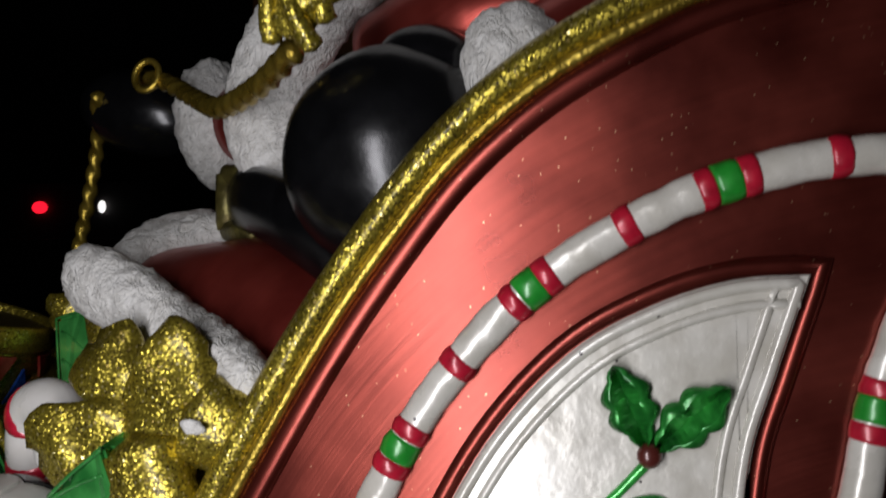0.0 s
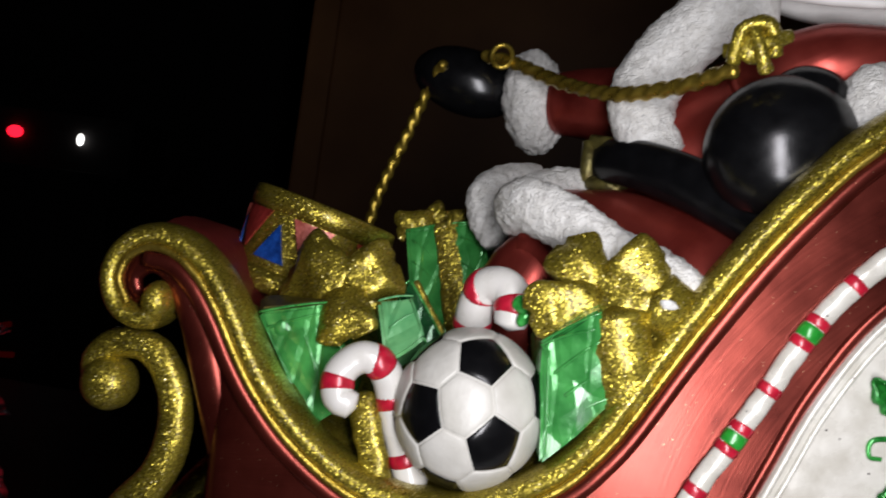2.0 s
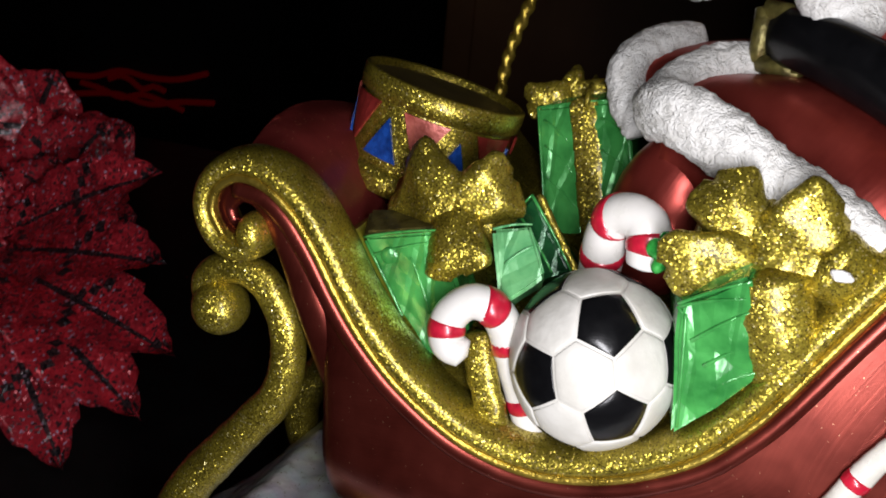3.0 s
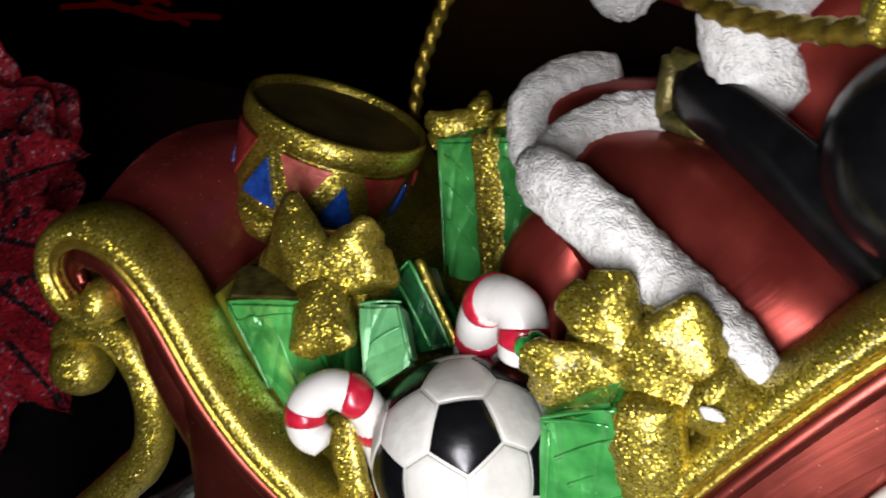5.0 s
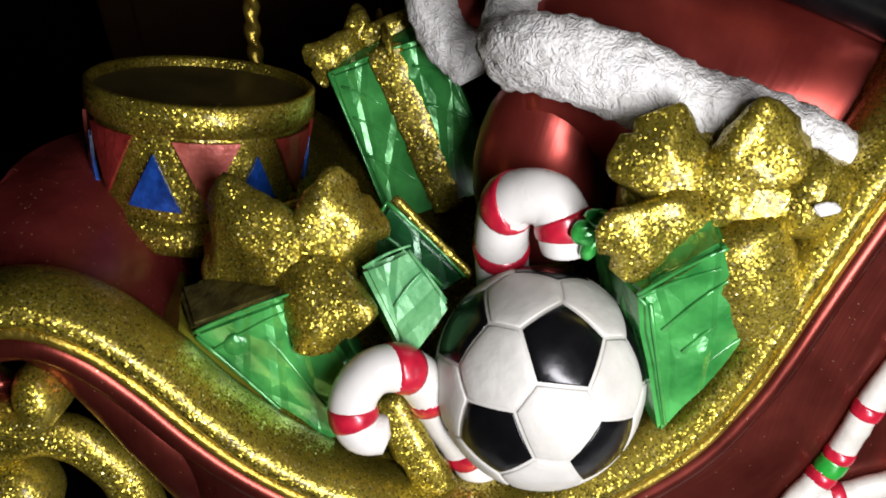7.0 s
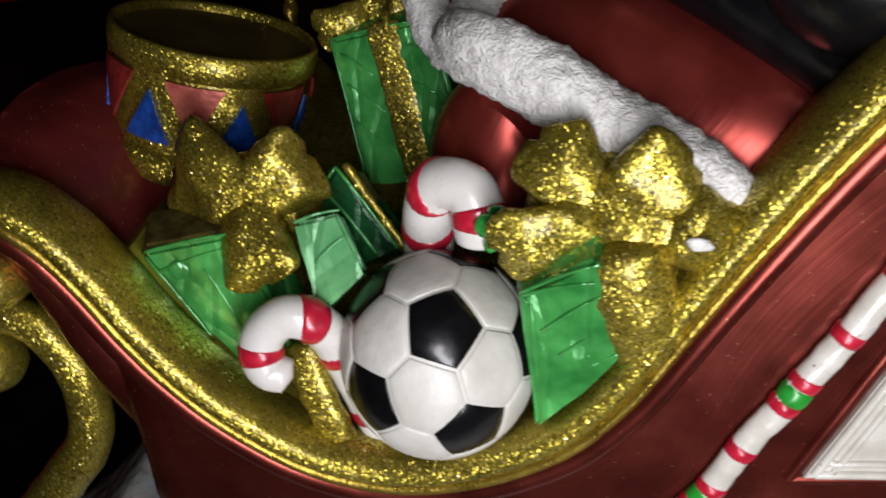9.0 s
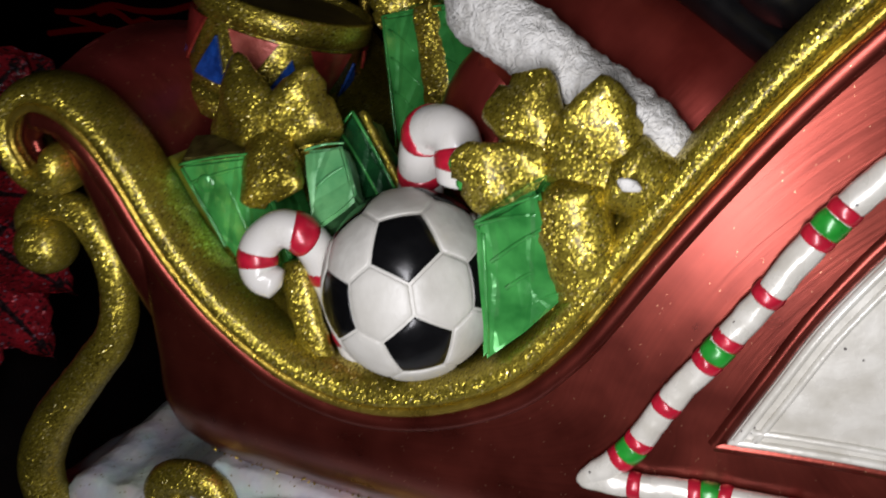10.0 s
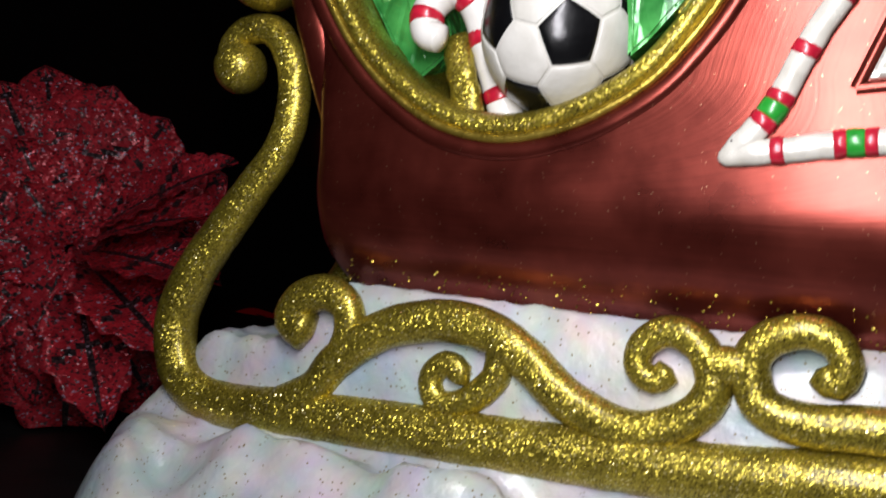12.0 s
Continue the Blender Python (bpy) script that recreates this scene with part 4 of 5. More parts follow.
def bow_of(g, knotc, lobes, label=""):
    """Puffed loops, creased towards the knot and flared to a flat lip; each loop is a part."""
    for tipc, wide in lobes:
        a, b = Vector(knotc), Vector(tipc)
        ax = (b - a).normalized()
        sd = Vector((-ax.z, 0, ax.x)).normalized()
        up = Vector((0, -1, 0)) - ax * ax.dot(Vector((0, -1, 0)))
        up.normalize()
        bm, rows, n, m = bmesh.new(), [], 18, 26
        for i in range(n + 1):
            f = i / n
            w = wide * (0.62 + 0.50 * f ** 0.85) * lip(f)
            h = wide * 0.50 * math.sin(math.pi * min(0.12 + 0.80 * f, 1)) ** 0.8 * lip(f)
            row = []
            for k in range(m):
                t = 2 * math.pi * k / m
                c, s = math.cos(t), math.sin(t)
                crease = 1 - 0.34 * (1 - f) * max(0, math.cos(3 * c)) + 0.11 * math.cos(5 * c + 2 * f)
                p = a + (b - a) * f * (1 + 0.08 * c * c * f) + sd * (w * c) + up * (h * s * crease)
                p += noise.noise_vector(p * 110) * 0.0014 + noise.noise_vector(p * 320) * 0.0006
                row.append(bm.verts.new(p))
            rows.append(row)
        for r0, r1 in zip(rows, rows[1:]):
            for k in range(m):
                bm.faces.new((r0[k], r0[(k + 1) % m], r1[(k + 1) % m], r1[k])).smooth = True
        bm.faces.new(rows[0][::-1]).smooth = True
        bm.faces.new(rows[-1]).smooth = True
        part("bow_loop", bm, GOLD, g, label)
    bm = bmesh.new()
    r = lobes[0][1] * 0.55
    blob(bm, Vector(knotc) + Vector((0, r * 0.75, 0)), (r, r * 0.9, r), seg=20, rough=0.001, freq=200)
    part("bow_knot", bm, GOLD, g)


def gift(name, label, centre, size, turn, m, base):
    g = thing(name, base, label, "gift")
    bm = bmesh.new()
    block(bm, centre, size, turn, bevel=0.0012, wobble=0.0006)
    bmesh.ops.subdivide_edges(bm, edges=list(bm.edges), cuts=2, use_grid_fill=True)
    for v in bm.verts:
        v.co += noise.noise_vector(v.co * 150) * 0.0007
    part("box", bm, m, g)
    return g


def band(g, centre, size, turn, m=GOLD):
    bm = bmesh.new()
    block(bm, centre, size, turn, bevel=0.0006)
    bmesh.ops.subdivide_edges(bm, edges=list(bm.edges), cuts=2, use_grid_fill=True)
    for v in bm.verts:
        v.co += noise.noise_vector(v.co * 200) * 0.0005
    part("ribbon", bm, m, g)


def folded_gift(g, corners, depth, m, rough=0.0009):
    """A gift drawn back from its uneven front face."""
    bm = bmesh.new()
    fv = [bm.verts.new(p) for p in corners]
    bv = [bm.verts.new(Vector(p) + Vector(depth)) for p in corners]
    bm.faces.new(fv)
    bm.faces.new(bv[::-1])
    for k in range(4):
        bm.faces.new((fv[k], bv[k], bv[(k + 1) % 4], fv[(k + 1) % 4]))
    bmesh.ops.recalc_face_normals(bm, faces=bm.faces)
    bmesh.ops.bevel(bm, geom=list(bm.edges), offset=0.0010, segments=2, affect="EDGES")
    bmesh.ops.subdivide_edges(bm, edges=list(bm.edges), cuts=3, use_grid_fill=True)
    for v in bm.verts:
        v.co += noise.noise_vector(v.co * 130) * rough
    return part("box", bm, m, g)


def ridges(g, corners, lines, m, thick=0.0005):
    """Pressed folds that stand up from a gift's front face; each line runs between two places on it."""
    c = [Vector(p) for p in corners]
    for (ua, va), (ub, vb) in lines:
        ends = [c[0].lerp(c[1], u).lerp(c[3].lerp(c[2], u), v) + Vector((0, -0.0001, 0)) for u, v in ((ua, va), (ub, vb))]
        bm = bmesh.new()
        tube(bm, [ends[0].lerp(ends[1], k / 6) + Vector((0, 0, 0.0006 * math.sin(k * 0.5))) for k in range(7)], taper([(0, thick), (1, thick * 0.6)]), seg=8, flat=0.8)
        part("fold_ridge", bm, m, g)


def ribbon_over(g, a, b, wide, thick, bulge, m=GOLD):
    """A flat glitter ribbon laid from a to b over a gift, swelling a little in the middle."""
    pts = [Vector(a).lerp(Vector(b), k / 5) + Vector((0, -bulge * math.sin(math.pi * k / 5), 0)) for k in range(6)]
    bm = bmesh.new()
    tube(bm, resample(smooth_path(pts, 8), 0.0012)[0], wide, seg=20, flat=thick / wide, rough=0.0005, freq=300)
    return part("ribbon", bm, m, g)


# green gift with the large bow
g1 = thing("gift_box", (-0.098, 0.147, 0.140), "shiny green foil gift with a big gold glitter bow", "gift")
FACE = ((-0.1090, 0.1420, 0.1690), (-0.0945, 0.1365, 0.1800), (-0.0875, 0.1420, 0.1550), (-0.1045, 0.1410, 0.1350))
folded_gift(g1, FACE, (-0.004, 0.022, 0.001), GREEN)
ridges(g1, FACE, (((0.0, 0.0), (1.0, 0.02)), ((0.0, 0.02), (0.62, 0.98)), ((0.20, 0.32), (1.0, 0.30)), ((0.36, 0.57), (1.0, 0.62)), ((0.50, 0.80), (0.98, 0.92)), ((0.12, 0.10), (0.06, 0.95)), ((0.02, 0.02), (0.9, 0.16))), GREEN)
folded_gift(g1, ((-0.1085, 0.1425, 0.1695), (-0.0990, 0.1520, 0.1830), (-0.0935, 0.1450, 0.1815), (-0.0945, 0.1370, 0.1802)), (0.001, 0.006, -0.004), GREEN, 0.0004)
for a, b, w, t, u in (((-0.0905, 0.1420, 0.1790), (-0.0790, 0.1480, 0.1480), 0.0085, 0.0050, 0.002), ((-0.0800, 0.1440, 0.1850), (-0.0680, 0.1500, 0.1790), 0.0085, 0.0060, 0.001), ((-0.0960, 0.1500, 0.1490), (-0.0760, 0.1500, 0.1700), 0.0070, 0.0050, 0.0)):
    ribbon_over(g1, a, b, w, t, u)
bow_of(g1, (-0.0945, 0.1475, 0.1840), (((-0.1062, 0.1525, 0.1965), 0.0088), ((-0.0785, 0.1465, 0.1945), 0.0105), ((-0.1130, 0.1450, 0.1760), 0.0078), ((-0.0800, 0.1440, 0.1760), 0.0105)))
bm = bmesh.new()
blob(bm, (-0.0770, 0.1375, 0.1843), (0.0026, 0.0007, 0.0013), (0, 12, 0), seg=16, rough=0.0004, freq=500)
part("bare_patch", bm, FUR, g1, "bare white patch in the glitter")

bm = bmesh.new()
blob(bm, (-0.0900, 0.1560, 0.1770), (0.0200, 0.0085, 0.0165), (0, 20, 0), seg=40, rough=0.0014, freq=160)
part("bow_back", bm, GOLD, g1)

# green gift by the front of the sleigh
g2 = thing("gift_box", (-0.180, 0.160, 0.131), "green foil gift with a gold bow, leaning on the sleigh front", "gift")
FACE = ((-0.1965, 0.1580, 0.1630), (-0.1735, 0.1580, 0.1695), (-0.1620, 0.1560, 0.1420), (-0.1745, 0.1540, 0.1310))
folded_gift(g2, FACE, (-0.003, 0.020, 0.001), GREEN, 0.0006)
ridges(g2, FACE, (((0.0, 0.0), (1.0, 0.0)), ((0.0, 0.03), (0.02, 0.98)), ((0.03, 0.14), (1.0, 0.10)), ((0.5, 0.2), (0.42, 0.9))), GREEN)
bm = bmesh.new()
blob(bm, (-0.1880, 0.1578, 0.1590), (0.0029, 0.0012, 0.0029), (8, -30, 4), seg=18)
part("dot", bm, GREEN, g2, "raised green dot")
lid = folded_gift(g2, ((-0.1965, 0.1585, 0.1640), (-0.1735, 0.1585, 0.1705), (-0.1780, 0.1710, 0.1712), (-0.2010, 0.1710, 0.1672)), (0, 0, -0.0022), GOLD_WORN, 0.0004)
lid.name = "lid"
tagged(lid, "worn olive gold lid")
bm = bmesh.new()
tube(bm, resample(smooth_path([(-0.1590, 0.1530, 0.1440), (-0.1570, 0.1500, 0.1380), (-0.1530, 0.1480, 0.1280), (-0.1500, 0.1480, 0.1180)], 8), 0.0015)[0], 0.0046, seg=16, flat=0.6, rough=0.0006, freq=300)
part("ribbon", bm, GOLD, g2)
bow_of(g2, (-0.1725, 0.1640, 0.1740), (((-0.1915, 0.1735, 0.1790), 0.0125), ((-0.1585, 0.1690, 0.1835), 0.0098), ((-0.1665, 0.1540, 0.1600), 0.0098)))

bm = bmesh.new()
blob(bm, (-0.1760, 0.1730, 0.1700), (0.0190, 0.0070, 0.0120), (0, -8, 0), seg=40, rough=0.0014, freq=160)
part("bow_back", bm, GOLD, g2)

# tall green gift beside the drum
g3 = thing("gift_box", (-0.150, 0.225, 0.155), "tall green foil gift with gold ribbon, tilted behind the others", "gift")
FACE = ((-0.1660, 0.2195, 0.1950), (-0.1380, 0.2160, 0.2020), (-0.1260, 0.2060, 0.1640), (-0.1560, 0.2090, 0.1570))
folded_gift(g3, FACE, (-0.001, 0.020, 0.004), GREEN, 0.0006)
ridges(g3, FACE, (((0.0, 0.0), (0.0, 1.0)), ((0.0, 0.0), (1.0, 0.0)), ((0.06, 0.10), (0.32, 0.28)), ((0.05, 0.30), (0.34, 0.52)), ((0.70, 0.12), (0.98, 0.26)), ((0.68, 0.36), (0.98, 0.55)), ((0.05, 0.55), (0.36, 0.80))), GREEN, 0.0004)
ribbon_over(g3, (-0.1515, 0.2182, 0.1995), (-0.1400, 0.2078, 0.1600), 0.0046, 0.0009, 0.0002)
ribbon_over(g3, (-0.1500, 0.2170, 0.1995), (-0.1520, 0.2370, 0.2015), 0.0040, 0.0012, 0.0)
bow_of(g3, (-0.1570, 0.2260, 0.1990), (((-0.1618, 0.2330, 0.2015), 0.0082), ((-0.1700, 0.2230, 0.1960), 0.0060), ((-0.1400, 0.2290, 0.2030), 0.0044)))

# small pale and dark green parcels
g4 = thing("gift_box", (-0.152, 0.163, 0.150), "small pale green gift with cracked paint", "gift")
FACE = ((-0.1600, 0.1600, 0.1720), (-0.1500, 0.1615, 0.1748), (-0.1435, 0.1550, 0.1640), (-0.1535, 0.1505, 0.1545))
folded_gift(g4, FACE, (-0.002, 0.010, -0.007), GREEN_PALE, 0.0008)
ridges(g4, FACE, (((0.0, 0.0), (1.0, 0.0)), ((0.92, 0.05), (0.95, 0.95)), ((0.2, 0.5), (0.9, 0.4))), GREEN_PALE, 0.0004)
g5 = thing("gift_box", (-0.148, 0.180, 0.156), "small dark green foil gift with a gold edge", "gift")
FACE = ((-0.1600, 0.1740, 0.1690), (-0.1540, 0.1745, 0.1790), (-0.1395, 0.1700, 0.1610), (-0.1495, 0.1690, 0.1560))
folded_gift(g5, FACE, (0.003, 0.012, -0.006), GREEN_DARK, 0.0005)
ridges(g5, FACE, (((0.0, 0.0), (1.0, 0.0)), ((1.0, 0.0), (1.0, 1.0)), ((0.45, 0.05), (0.55, 0.95))), GREEN, 0.0005)
ribbon_over(g5, (-0.1525, 0.1770, 0.1785), (-0.1380, 0.1720, 0.1600), 0.0011, 0.0009, 0.0)

# striped white gift behind the sleigh rim
g6 = gift("gift_box", "white gift with thin red stripes and gold ribbon", (0.0560, 0.2120, 0.2880), (0.0560, 0.030, 0.0440), (0, -3, 0), CANE_WHITE, (0.056, 0.212, 0.266))
for k in range(4):
    band(g6, (0.0390 + 0.0092 * k + (0.010 if k > 1 else 0), 0.2115, 0.2880), (0.0016, 0.0306, 0.0446), (0, -3, 0), BAND_RED)
band(g6, (0.0575, 0.2110, 0.2880), (0.0060, 0.0312, 0.0450), (0, -3, 0))
band(g6, (0.0290, 0.2110, 0.2880), (0.0020, 0.0312, 0.0440), (0, -3, 0))

# ---- drum ----
DX, DY, DR, DZ0 = -0.2042, 0.2135, 0.0262, 0.1640
drum = thing("toy_drum", (DX, DY, DZ0), "toy drum with gold rims and red and blue triangles", "drum")


def lathe(bm, profile, seg=56, mat=0):
    rings = [[bm.verts.new((DX + r * math.cos(2 * math.pi * k / seg), DY + r * math.sin(2 * math.pi * k / seg), z)) for k in range(seg)] for r, z in profile]
    for a, b in zip(rings, rings[1:]):
        for k in range(seg):
            f = bm.faces.new((a[k], a[(k + 1) % seg], b[(k + 1) % seg], b[k]))
            f.smooth, f.material_index = True, mat
    return rings


bm = bmesh.new()
rs = lathe(bm, [(DR - 0.002, DZ0), (DR - 0.001, 0.170), (DR - 0.001, 0.192), (DR - 0.002, 0.194)])
bm.faces.new(rs[0][::-1])
bm.faces.new(rs[-1])
part("shell", bm, GOLD, drum)
bm = bmesh.new()
lathe(bm, [(DR - 0.0012, 0.1930), (DR - 0.0008, 0.1988), (DR + 0.0000, 0.1996), (DR + 0.0010, 0.1990), (DR + 0.0012, 0.1955), (DR + 0.0008, 0.1925), (DR - 0.001, 0.1915)])
part("rim", bm, GOLD, drum, "gold glitter upper rim")
bm = bmesh.new()
lathe(bm, [(DR - 0.002, 0.1632), (DR + 0.0012, 0.1640), (DR + 0.0018, 0.1680), (DR + 0.0010, 0.1705), (DR - 0.001, 0.1715)])
part("rim", bm, GOLD, drum)
bm = bmesh.new()
rs = lathe(bm, [(0.001, 0.1976), (DR * 0.5, 0.1975), (DR - 0.0008, 0.1970)])
bm.faces.new(rs[0])
part("drumhead", bm, GOLD_DARK, drum, "dull gold drumhead")


def drum_triangle(a0, a1, za, zb, m, name):
    """A raised triangle that follows the drum's curve: its base at za, its point at zb."""
    bm = bmesh.new()
    n, rows = 8, []
    for j in range(n + 1):
        f = j / n
        w = (1 - f) * 0.96
        z = za + (zb - za) * f
        mid, half = (a0 + a1) / 2, (a1 - a0) / 2 * w
        rows.append([bm.verts.new((DX + (DR + 0.0004) * math.cos(mid + half * s), DY + (DR + 0.0004) * math.sin(mid + half * s), z)) for s in (-1, -0.5, 0, 0.5, 1)])
    for r0, r1 in zip(rows, rows[1:]):
        for k in range(4):
            bm.faces.new((r0[k], r0[k + 1], r1[k + 1], r1[k]))
    bmesh.ops.remove_doubles(bm, verts=bm.verts, dist=1e-6)
    bmesh.ops.solidify(bm, geom=list(bm.faces), thickness=0.0008)
    part(name, bm, m, drum)


N_TRI = 7
# Shading painted in: front triangle in the lit pink, its neighbours darker.
for k in range(N_TRI):
    a = (-math.pi / 2 + 0.21) + k * 2 * math.pi / N_TRI
    drum_triangle(a - 0.29, a + 0.29, 0.1912, 0.1765, PINK_LIT if k in (0, 3, 5) else PINK_SHADED, "lit_pink_triangle" if k in (0, 3, 5) else "shaded_pink_triangle")
    a += math.pi / N_TRI
    drum_triangle(a - 0.25, a + 0.25, 0.1745, 0.1875, BLUE, "blue_triangle")

drum.rotation_euler = (radians(-5), radians(13), 0.0)

# ---- football ----
BALL, BR = Vector((-0.1272, 0.1515, 0.1456)), 0.0216
BALL_TURN = Matrix(((-0.367, 0.8868, 0.281), (0.8851, 0.4258, -0.1879), (-0.2863, 0.1797, -0.9411)))
ball = thing("football", (BALL.x, BALL.y, BALL.z - BR), "small black and white football ornament with raised seams", "ball")
G = (1 + 5 ** 0.5) / 2
ICO = [Vector(v).normalized() for a in (1, -1) for b in (G, -G) for v in ((0, a, b), (a, b, 0), (b, 0, a))]


def ball_panel(corners, lift, m, name):
    c = sum(corners, Vector()) / len(corners)
    order = sorted(corners, key=lambda p: math.atan2((p - c).dot(c.cross(corners[0] - c).normalized()), (p - c).dot((corners[0] - c).normalized())))
    edge = []
    for a, b in zip(order, order[1:] + order[:1]):
        edge += [a.lerp(b, k / 5) for k in range(5)]
    bm = bmesh.new()
    rings = []
    for f, h in ((0.965, -0.0005), (0.94, -0.0001), (0.90, 0.0), (0.7, 0.0), (0.4, 0.0)):
        rings.append([bm.verts.new(BALL + BALL_SHAPE(BALL_TURN @ (c.lerp(p, f).normalized() * (BR + lift + h)))) for p in edge])
    mid = bm.verts.new(BALL + BALL_SHAPE(BALL_TURN @ (c.normalized() * (BR + lift))))
    n = len(edge)
    for r0, r1 in zip(rings, rings[1:]):
        for k in range(n):
            bm.faces.new((r0[k], r0[(k + 1) % n], r1[(k + 1) % n], r1[k])).smooth = True
    for k in range(n):
        bm.faces.new((rings[-1][k], rings[-1][(k + 1) % n], mid)).smooth = True
    part(name, bm, m, ball)


def BALL_SHAPE(v):
    return Vector((v.x, v.y, v.z * 1.09))


bm = bmesh.new()
blob(bm, BALL, (BR - 0.0001, BR - 0.0001, (BR - 0.0001) * 1.09), seg=64)
part("core", bm, BALL_WHITE, ball)
K = 0.378
near = {i: [j for j in range(12) if j != i and ICO[i].dot(ICO[j]) > 0.4] for i in range(12)}
for i in range(12):
    ball_panel([ICO[i].lerp(ICO[j], K) for j in near[i]], 0.00012, BLACK, "black_panel")
for i in range(12):
    for j in near[i]:
        for k in near[i]:
            if i < j < k and k in near[j]:
                t = (i, j, k)
                ball_panel([ICO[a].lerp(ICO[b], K) for a in t for b in t if a != b], 0.00018, BALL_WHITE, "white_panel")


# ---- candy canes ----
def candy_cane(pts, r, stripes, label, base):
    cane = thing("candy_cane", base, label, "candy cane", "candy canes in the sleigh")
    path, total = resample(smooth_path(pts, 10), 0.0008)
    bm = bmesh.new()
    tube(bm, path, lambda f: r * (0.82 + 0.18 * min(1, f / 0.08)), seg=20, rough=0.0002, freq=160)
    part("stick", bm, CANE_WHITE, cane)
    n = len(path) - 1
    for s, half, sl in stripes:
        sub = []
        for k in range(7):
            f = min(max((s - half / total) + 2 * half / total * k / 6, 0), 1) * n
            i = min(int(f), n - 1)
            sub.append(path[i].lerp(path[i + 1], f - i))
        bm = bmesh.new()
        tube(bm, sub, lambda f: r * (1.02 + 0.05 * math.sin(math.pi * f)), seg=20, slant=sl)
        part("stripe", bm, BAND_RED, cane)
    return cane


candy_cane([(-0.1600, 0.1440, 0.1420), (-0.1645, 0.1440, 0.1440), (-0.1652, 0.1450, 0.1505), (-0.1610, 0.1465, 0.1555), (-0.1555, 0.1475, 0.1555), (-0.1515, 0.1500, 0.1500), (-0.1490, 0.1530, 0.1400), (-0.1445, 0.1530, 0.1290), (-0.1410, 0.1530, 0.1200)], 0.0048,
           [(0.14, 0.0019, 0.0005), (0.39, 0.0021, 0.0012), (0.61, 0.0021, -0.0015), (0.86, 0.0019, 0.001)], "white candy cane with red stripes, hook turned to the sleigh front", (-0.141, 0.143, 0.12))
candy_cane([(-0.1195, 0.1590, 0.1705), (-0.1192, 0.1595, 0.1765), (-0.1212, 0.1610, 0.1808), (-0.1250, 0.1625, 0.1820), (-0.1288, 0.1640, 0.1805), (-0.1308, 0.1655, 0.1750), (-0.1315, 0.1670, 0.1660), (-0.1315, 0.1670, 0.1560), (-0.1315, 0.1670, 0.1480)], 0.0057,
           [(0.10, 0.0022, 0.0010), (0.38, 0.0018, 0.0022), (0.60, 0.0016, 0.0020)], "white candy cane with red stripes, hook behind the football", (-0.132, 0.167, 0.148))
bm = bmesh.new()
for c, r in (((-0.1128, 0.1520, 0.1800), (0.0040, 0.0018, 0.0022)), ((-0.1165, 0.1522, 0.1778), (0.0030, 0.0018, 0.0026)), ((-0.1150, 0.1530, 0.1745), (0.0020, 0.0016, 0.0036))):
    blob(bm, c, r, (0, 30, 0), seg=14, rough=0.0004, freq=400)
sprig = part("holly_sprig", bm, LEAF)
tagged(sprig, "tiny green holly sprig tucked by a candy cane", "holly")
# gold padding under the gifts
bm = bmesh.new()
nx, ny, rows = 50, 24, []
for i in range(nx + 1):
    x = -0.190 + 0.150 * i / nx
    row = []
    for j in range(ny + 1):
        y = 0.1435 + 0.1035 * j / ny
        z = max(interp(TOP_EDGE, x) - 0.004, 0.115) + min(j * 0.0028, 0.050) + 0.002 * noise.noise(Vector((x * 120, y * 120, 5)))
        cap = 0.153 + 0.45 * max(y - 0.160, 0) + 0.35 * max(x + 0.110, 0) - 0.9 * max(-0.178 - x, 0)
        row.append(bm.verts.new((x, y, min(z, cap + 0.0015 * noise.noise(Vector((x * 200, y * 200, 8)))))))
    rows.append(row)
for a, b in zip(rows, rows[1:]):
    for j in range(ny):
        bm.faces.new((a[j], b[j], b[j + 1], a[j + 1])).smooth = True
bmesh.ops.solidify(bm, geom=list(bm.faces), thickness=0.01)
part("padding", bm, GOLD, sleigh, "gold glitter padding under the gifts")

# ---- poinsettia beside the sleigh ----
FLOWER = Vector((-0.488, 0.290, 0.056))
plant = thing("poinsettia", (FLOWER.x, FLOWER.y, TOP), "dark red glitter poinsettia decoration standing beside the sleigh", "flower")
bm = bmesh.new()
tube(bm, [Vector((FLOWER.x - 0.08 + 0.016 * k, FLOWER.y + 0.05 - 0.009 * k, TOP + 0.0235 * k)) for k in range(6)], 0.005, seg=12)
blob(bm, (FLOWER.x - 0.08, FLOWER.y + 0.05, TOP + 0.004), (0.010, 0.010, 0.005), seg=24)
part("stem", bm, POINSETTIA, plant)
rng = random.Random(5)
AXIS = Vector((0.80, -0.58, 0.10)).normalized()
E1 = AXIS.cross(Vector((0, 0, 1))).normalized()
E2 = E1.cross(AXIS).normalized()


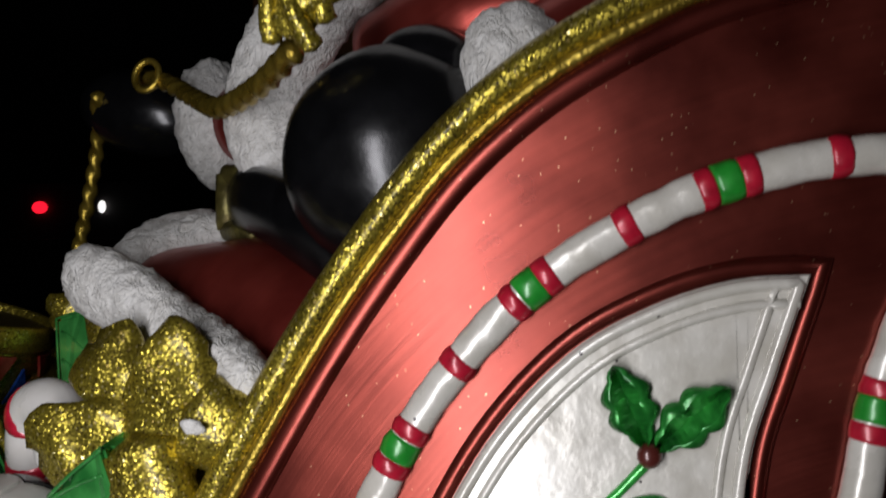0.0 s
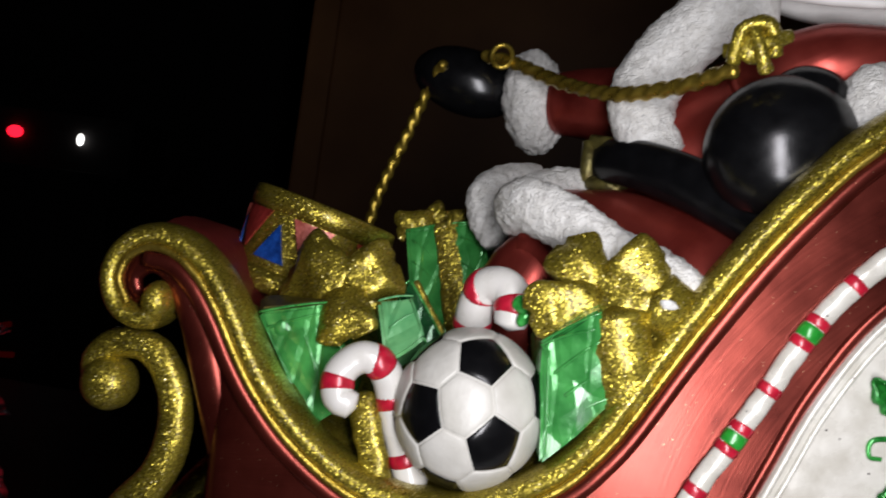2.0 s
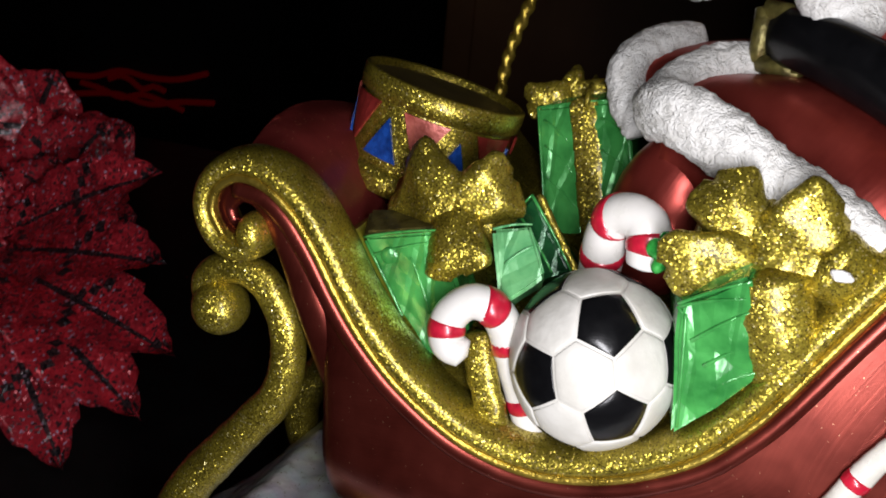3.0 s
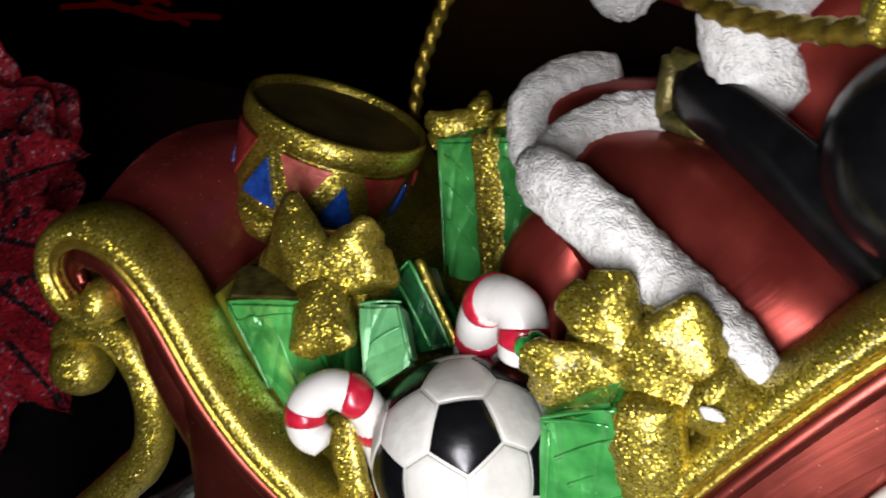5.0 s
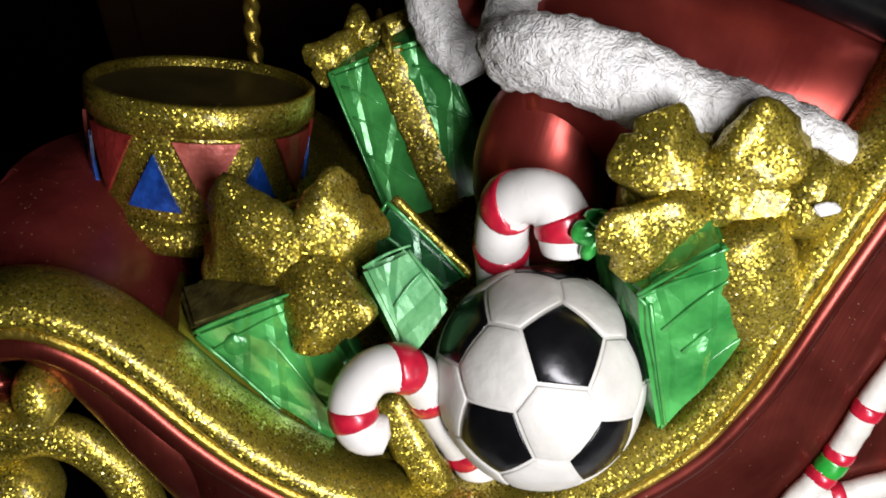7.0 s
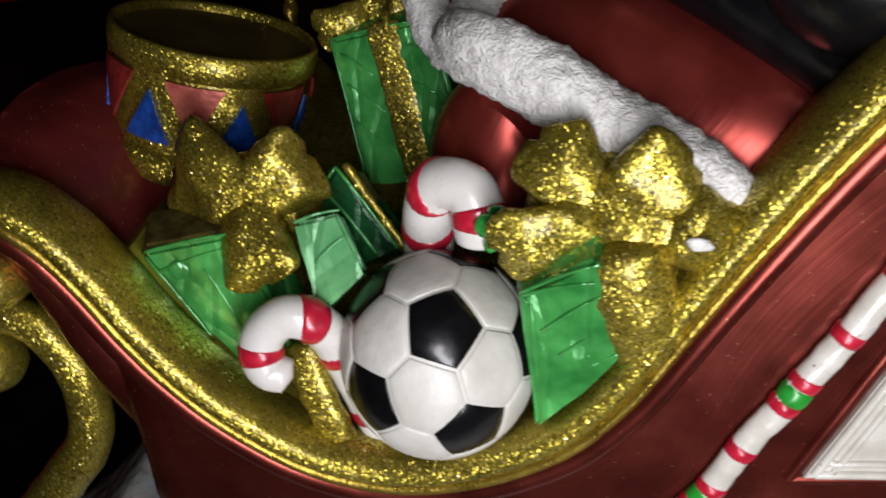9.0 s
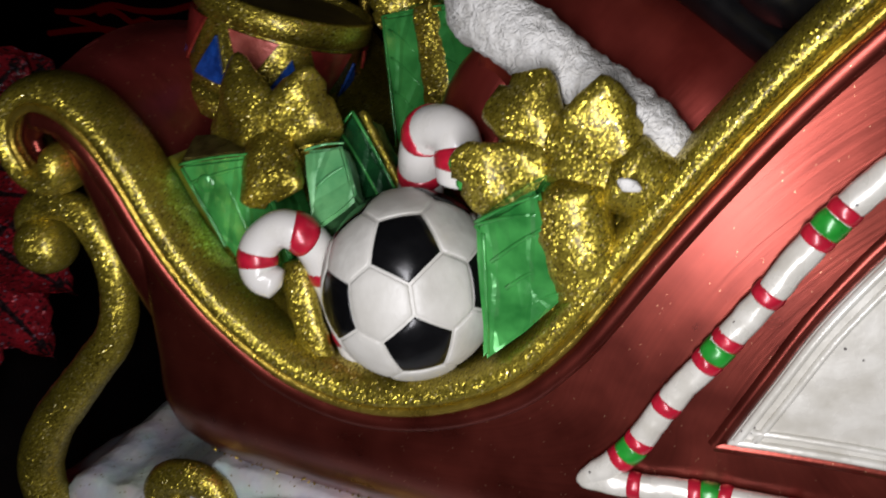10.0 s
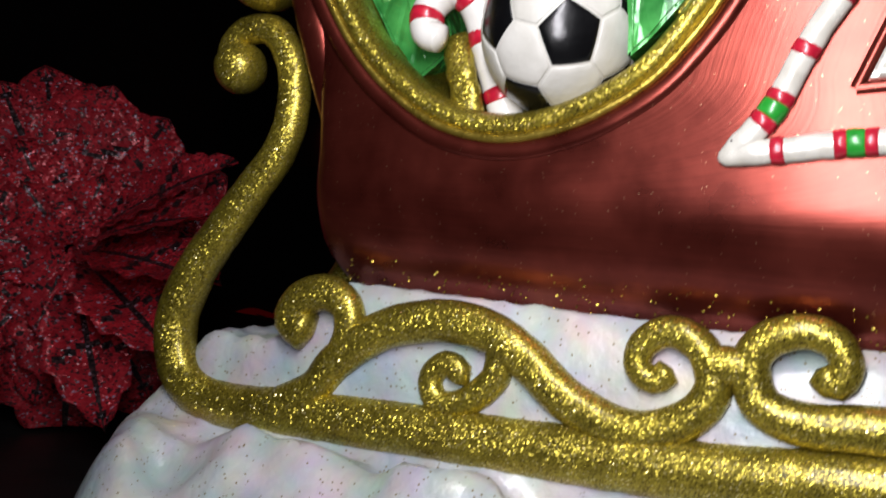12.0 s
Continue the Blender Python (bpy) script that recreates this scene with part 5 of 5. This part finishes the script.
def petal(k, d, side, out, ln, wide, sink):
    """A ribbed leaf with a toothed edge, grey veins and a drooping tip."""
    up = side.cross(d).normalized()
    if up.dot(AXIS) < 0:
        up = -up
    bm = bmesh.new()
    N, rws = 26, []
    for i in range(N + 1):
        f = i / N
        w = wide * math.sin(math.pi * min(0.08 + 0.92 * f, 1)) ** 0.75 * (0.80 + 0.26 * ((f * 5.0 + 0.13 * k) % 1.0))
        row = []
        for s in (-1, -0.78, -0.52, -0.28, -0.07, 0.07, 0.28, 0.52, 0.78, 1):
            rib = 0.0009 * math.cos(f * math.pi * 14 - abs(s) * 7)
            p = FLOWER + d * (out + ln * f) + side * (w * s) + up * (0.005 * abs(s) + rib * min(abs(s) * 2, 1) - 0.016 * f * f) - AXIS * sink
            p.z = max(p.z, TOP + 0.003)
            row.append(bm.verts.new(p))
        rws.append(row)
    for i, (r0, r1) in enumerate(zip(rws, rws[1:])):
        for s in range(9):
            face = bm.faces.new((r0[s], r0[s + 1], r1[s + 1], r1[s]))
            face.smooth = True
            face.material_index = 1 if s == 4 or (i - abs(s - 4)) % 11 == 0 and abs(s - 4) < 4 else 0
    bmesh.ops.solidify(bm, geom=list(bm.faces), thickness=0.0015)
    part("leaf", bm, [POINSETTIA, VEIN], plant)


for k in range(46):
    ring = 0 if k < 7 else 1 if k < 18 else 2 if k < 31 else 3
    a = 2 * math.pi * k * 0.381966 + rng.uniform(-0.25, 0.25)
    ln = (0.036, 0.051, 0.062, 0.066)[ring] * rng.uniform(1.02, 1.30) * (0.90 + 0.28 * abs(math.sin(a)))
    rise = (0.55, 0.30, 0.10, -0.10)[ring] + rng.uniform(-0.08, 0.08)
    d = (E1 * math.cos(a) + E2 * math.sin(a) + AXIS * rise).normalized()
    petal(k, d, d.cross(AXIS).normalized(), (0.004, 0.010, 0.018, 0.030)[ring], ln, ln * rng.uniform(0.36, 0.48), 0.008 * ring)
# long low leaves that reach towards the sleigh
for k, tip in enumerate(((-0.328, 0.240, 0.066), (-0.350, 0.246, 0.022), (-0.352, 0.262, 0.098), (-0.392, 0.240, -0.020), (-0.385, 0.300, 0.125))):
    d = Vector(tip) - FLOWER
    ln = d.length
    d.normalize()
    petal(50 + k, d, d.cross(Vector((0.3, -0.5, 0.8))).normalized(), 0.030, ln - 0.030, 0.026, 0.0)
# ---- lights and faint red streaks far off in the dark room ----
stand = thing("side_table", (-1.68, 2.2, -0.80), "dark side table against the far wall", "table")
bm = bmesh.new()
block(bm, (-1.68, 2.2, -0.28), (0.75, 0.34, 1.04), bevel=0.004)
part("body", bm, WALL, stand)
bm = bmesh.new()
block(bm, (-1.68, 2.2, 0.232), (0.80, 0.38, 0.020), bevel=0.004)
part("top", bm, WALL, stand)
device = thing("media_box", (-1.56, 2.2, 0.24), "dark box with small red and white signal lamps", "electronics")
bm = bmesh.new()
block(bm, (-1.56, 2.22, 0.32), (0.50, 0.20, 0.16), bevel=0.004)
part("body", bm, WALL, device)
for nm, x, m, w in (("red_lamp", -1.65, glow("red_signal", (1.0, 0.01, 0.03), 2.2), 0.024), ("white_lamp", -1.455, glow("white_signal", (1.0, 0.98, 0.95), 2.0), 0.010)):
    bm = bmesh.new()
    blob(bm, (x, 2.112, 0.330), (w, 0.010, 0.017), seg=16)
    part(nm, bm, m, device)

# Faint red streaks by the side table, added as weakly glowing tubes; source unknown.
glowing = thing("red_streaks", (-1.75, 2.02, -0.30), "dim red streaks before the far side table, glow added", "lights")
RED_DIM = glow("dim_red_glow", (1.0, 0.01, 0.015), 0.014)
for za, zb, xa, xb in ((-0.24, -0.19, -2.0, -1.52), (-0.27, -0.28, -1.95, -1.60), (-0.30, -0.265, -2.04, -1.50), (-0.225, -0.25, -1.85, -1.66)):
    bm = bmesh.new()
    tube(bm, resample(smooth_path([(xa + (xb - xa) * k / 5, 2.015, za + (zb - za) * k / 5 + 0.012 * math.sin(k * 2.1 + za * 90)) for k in range(6)], 6), 0.02)[0], 0.008, seg=8)
    part("red_streak", bm, RED_DIM, glowing)
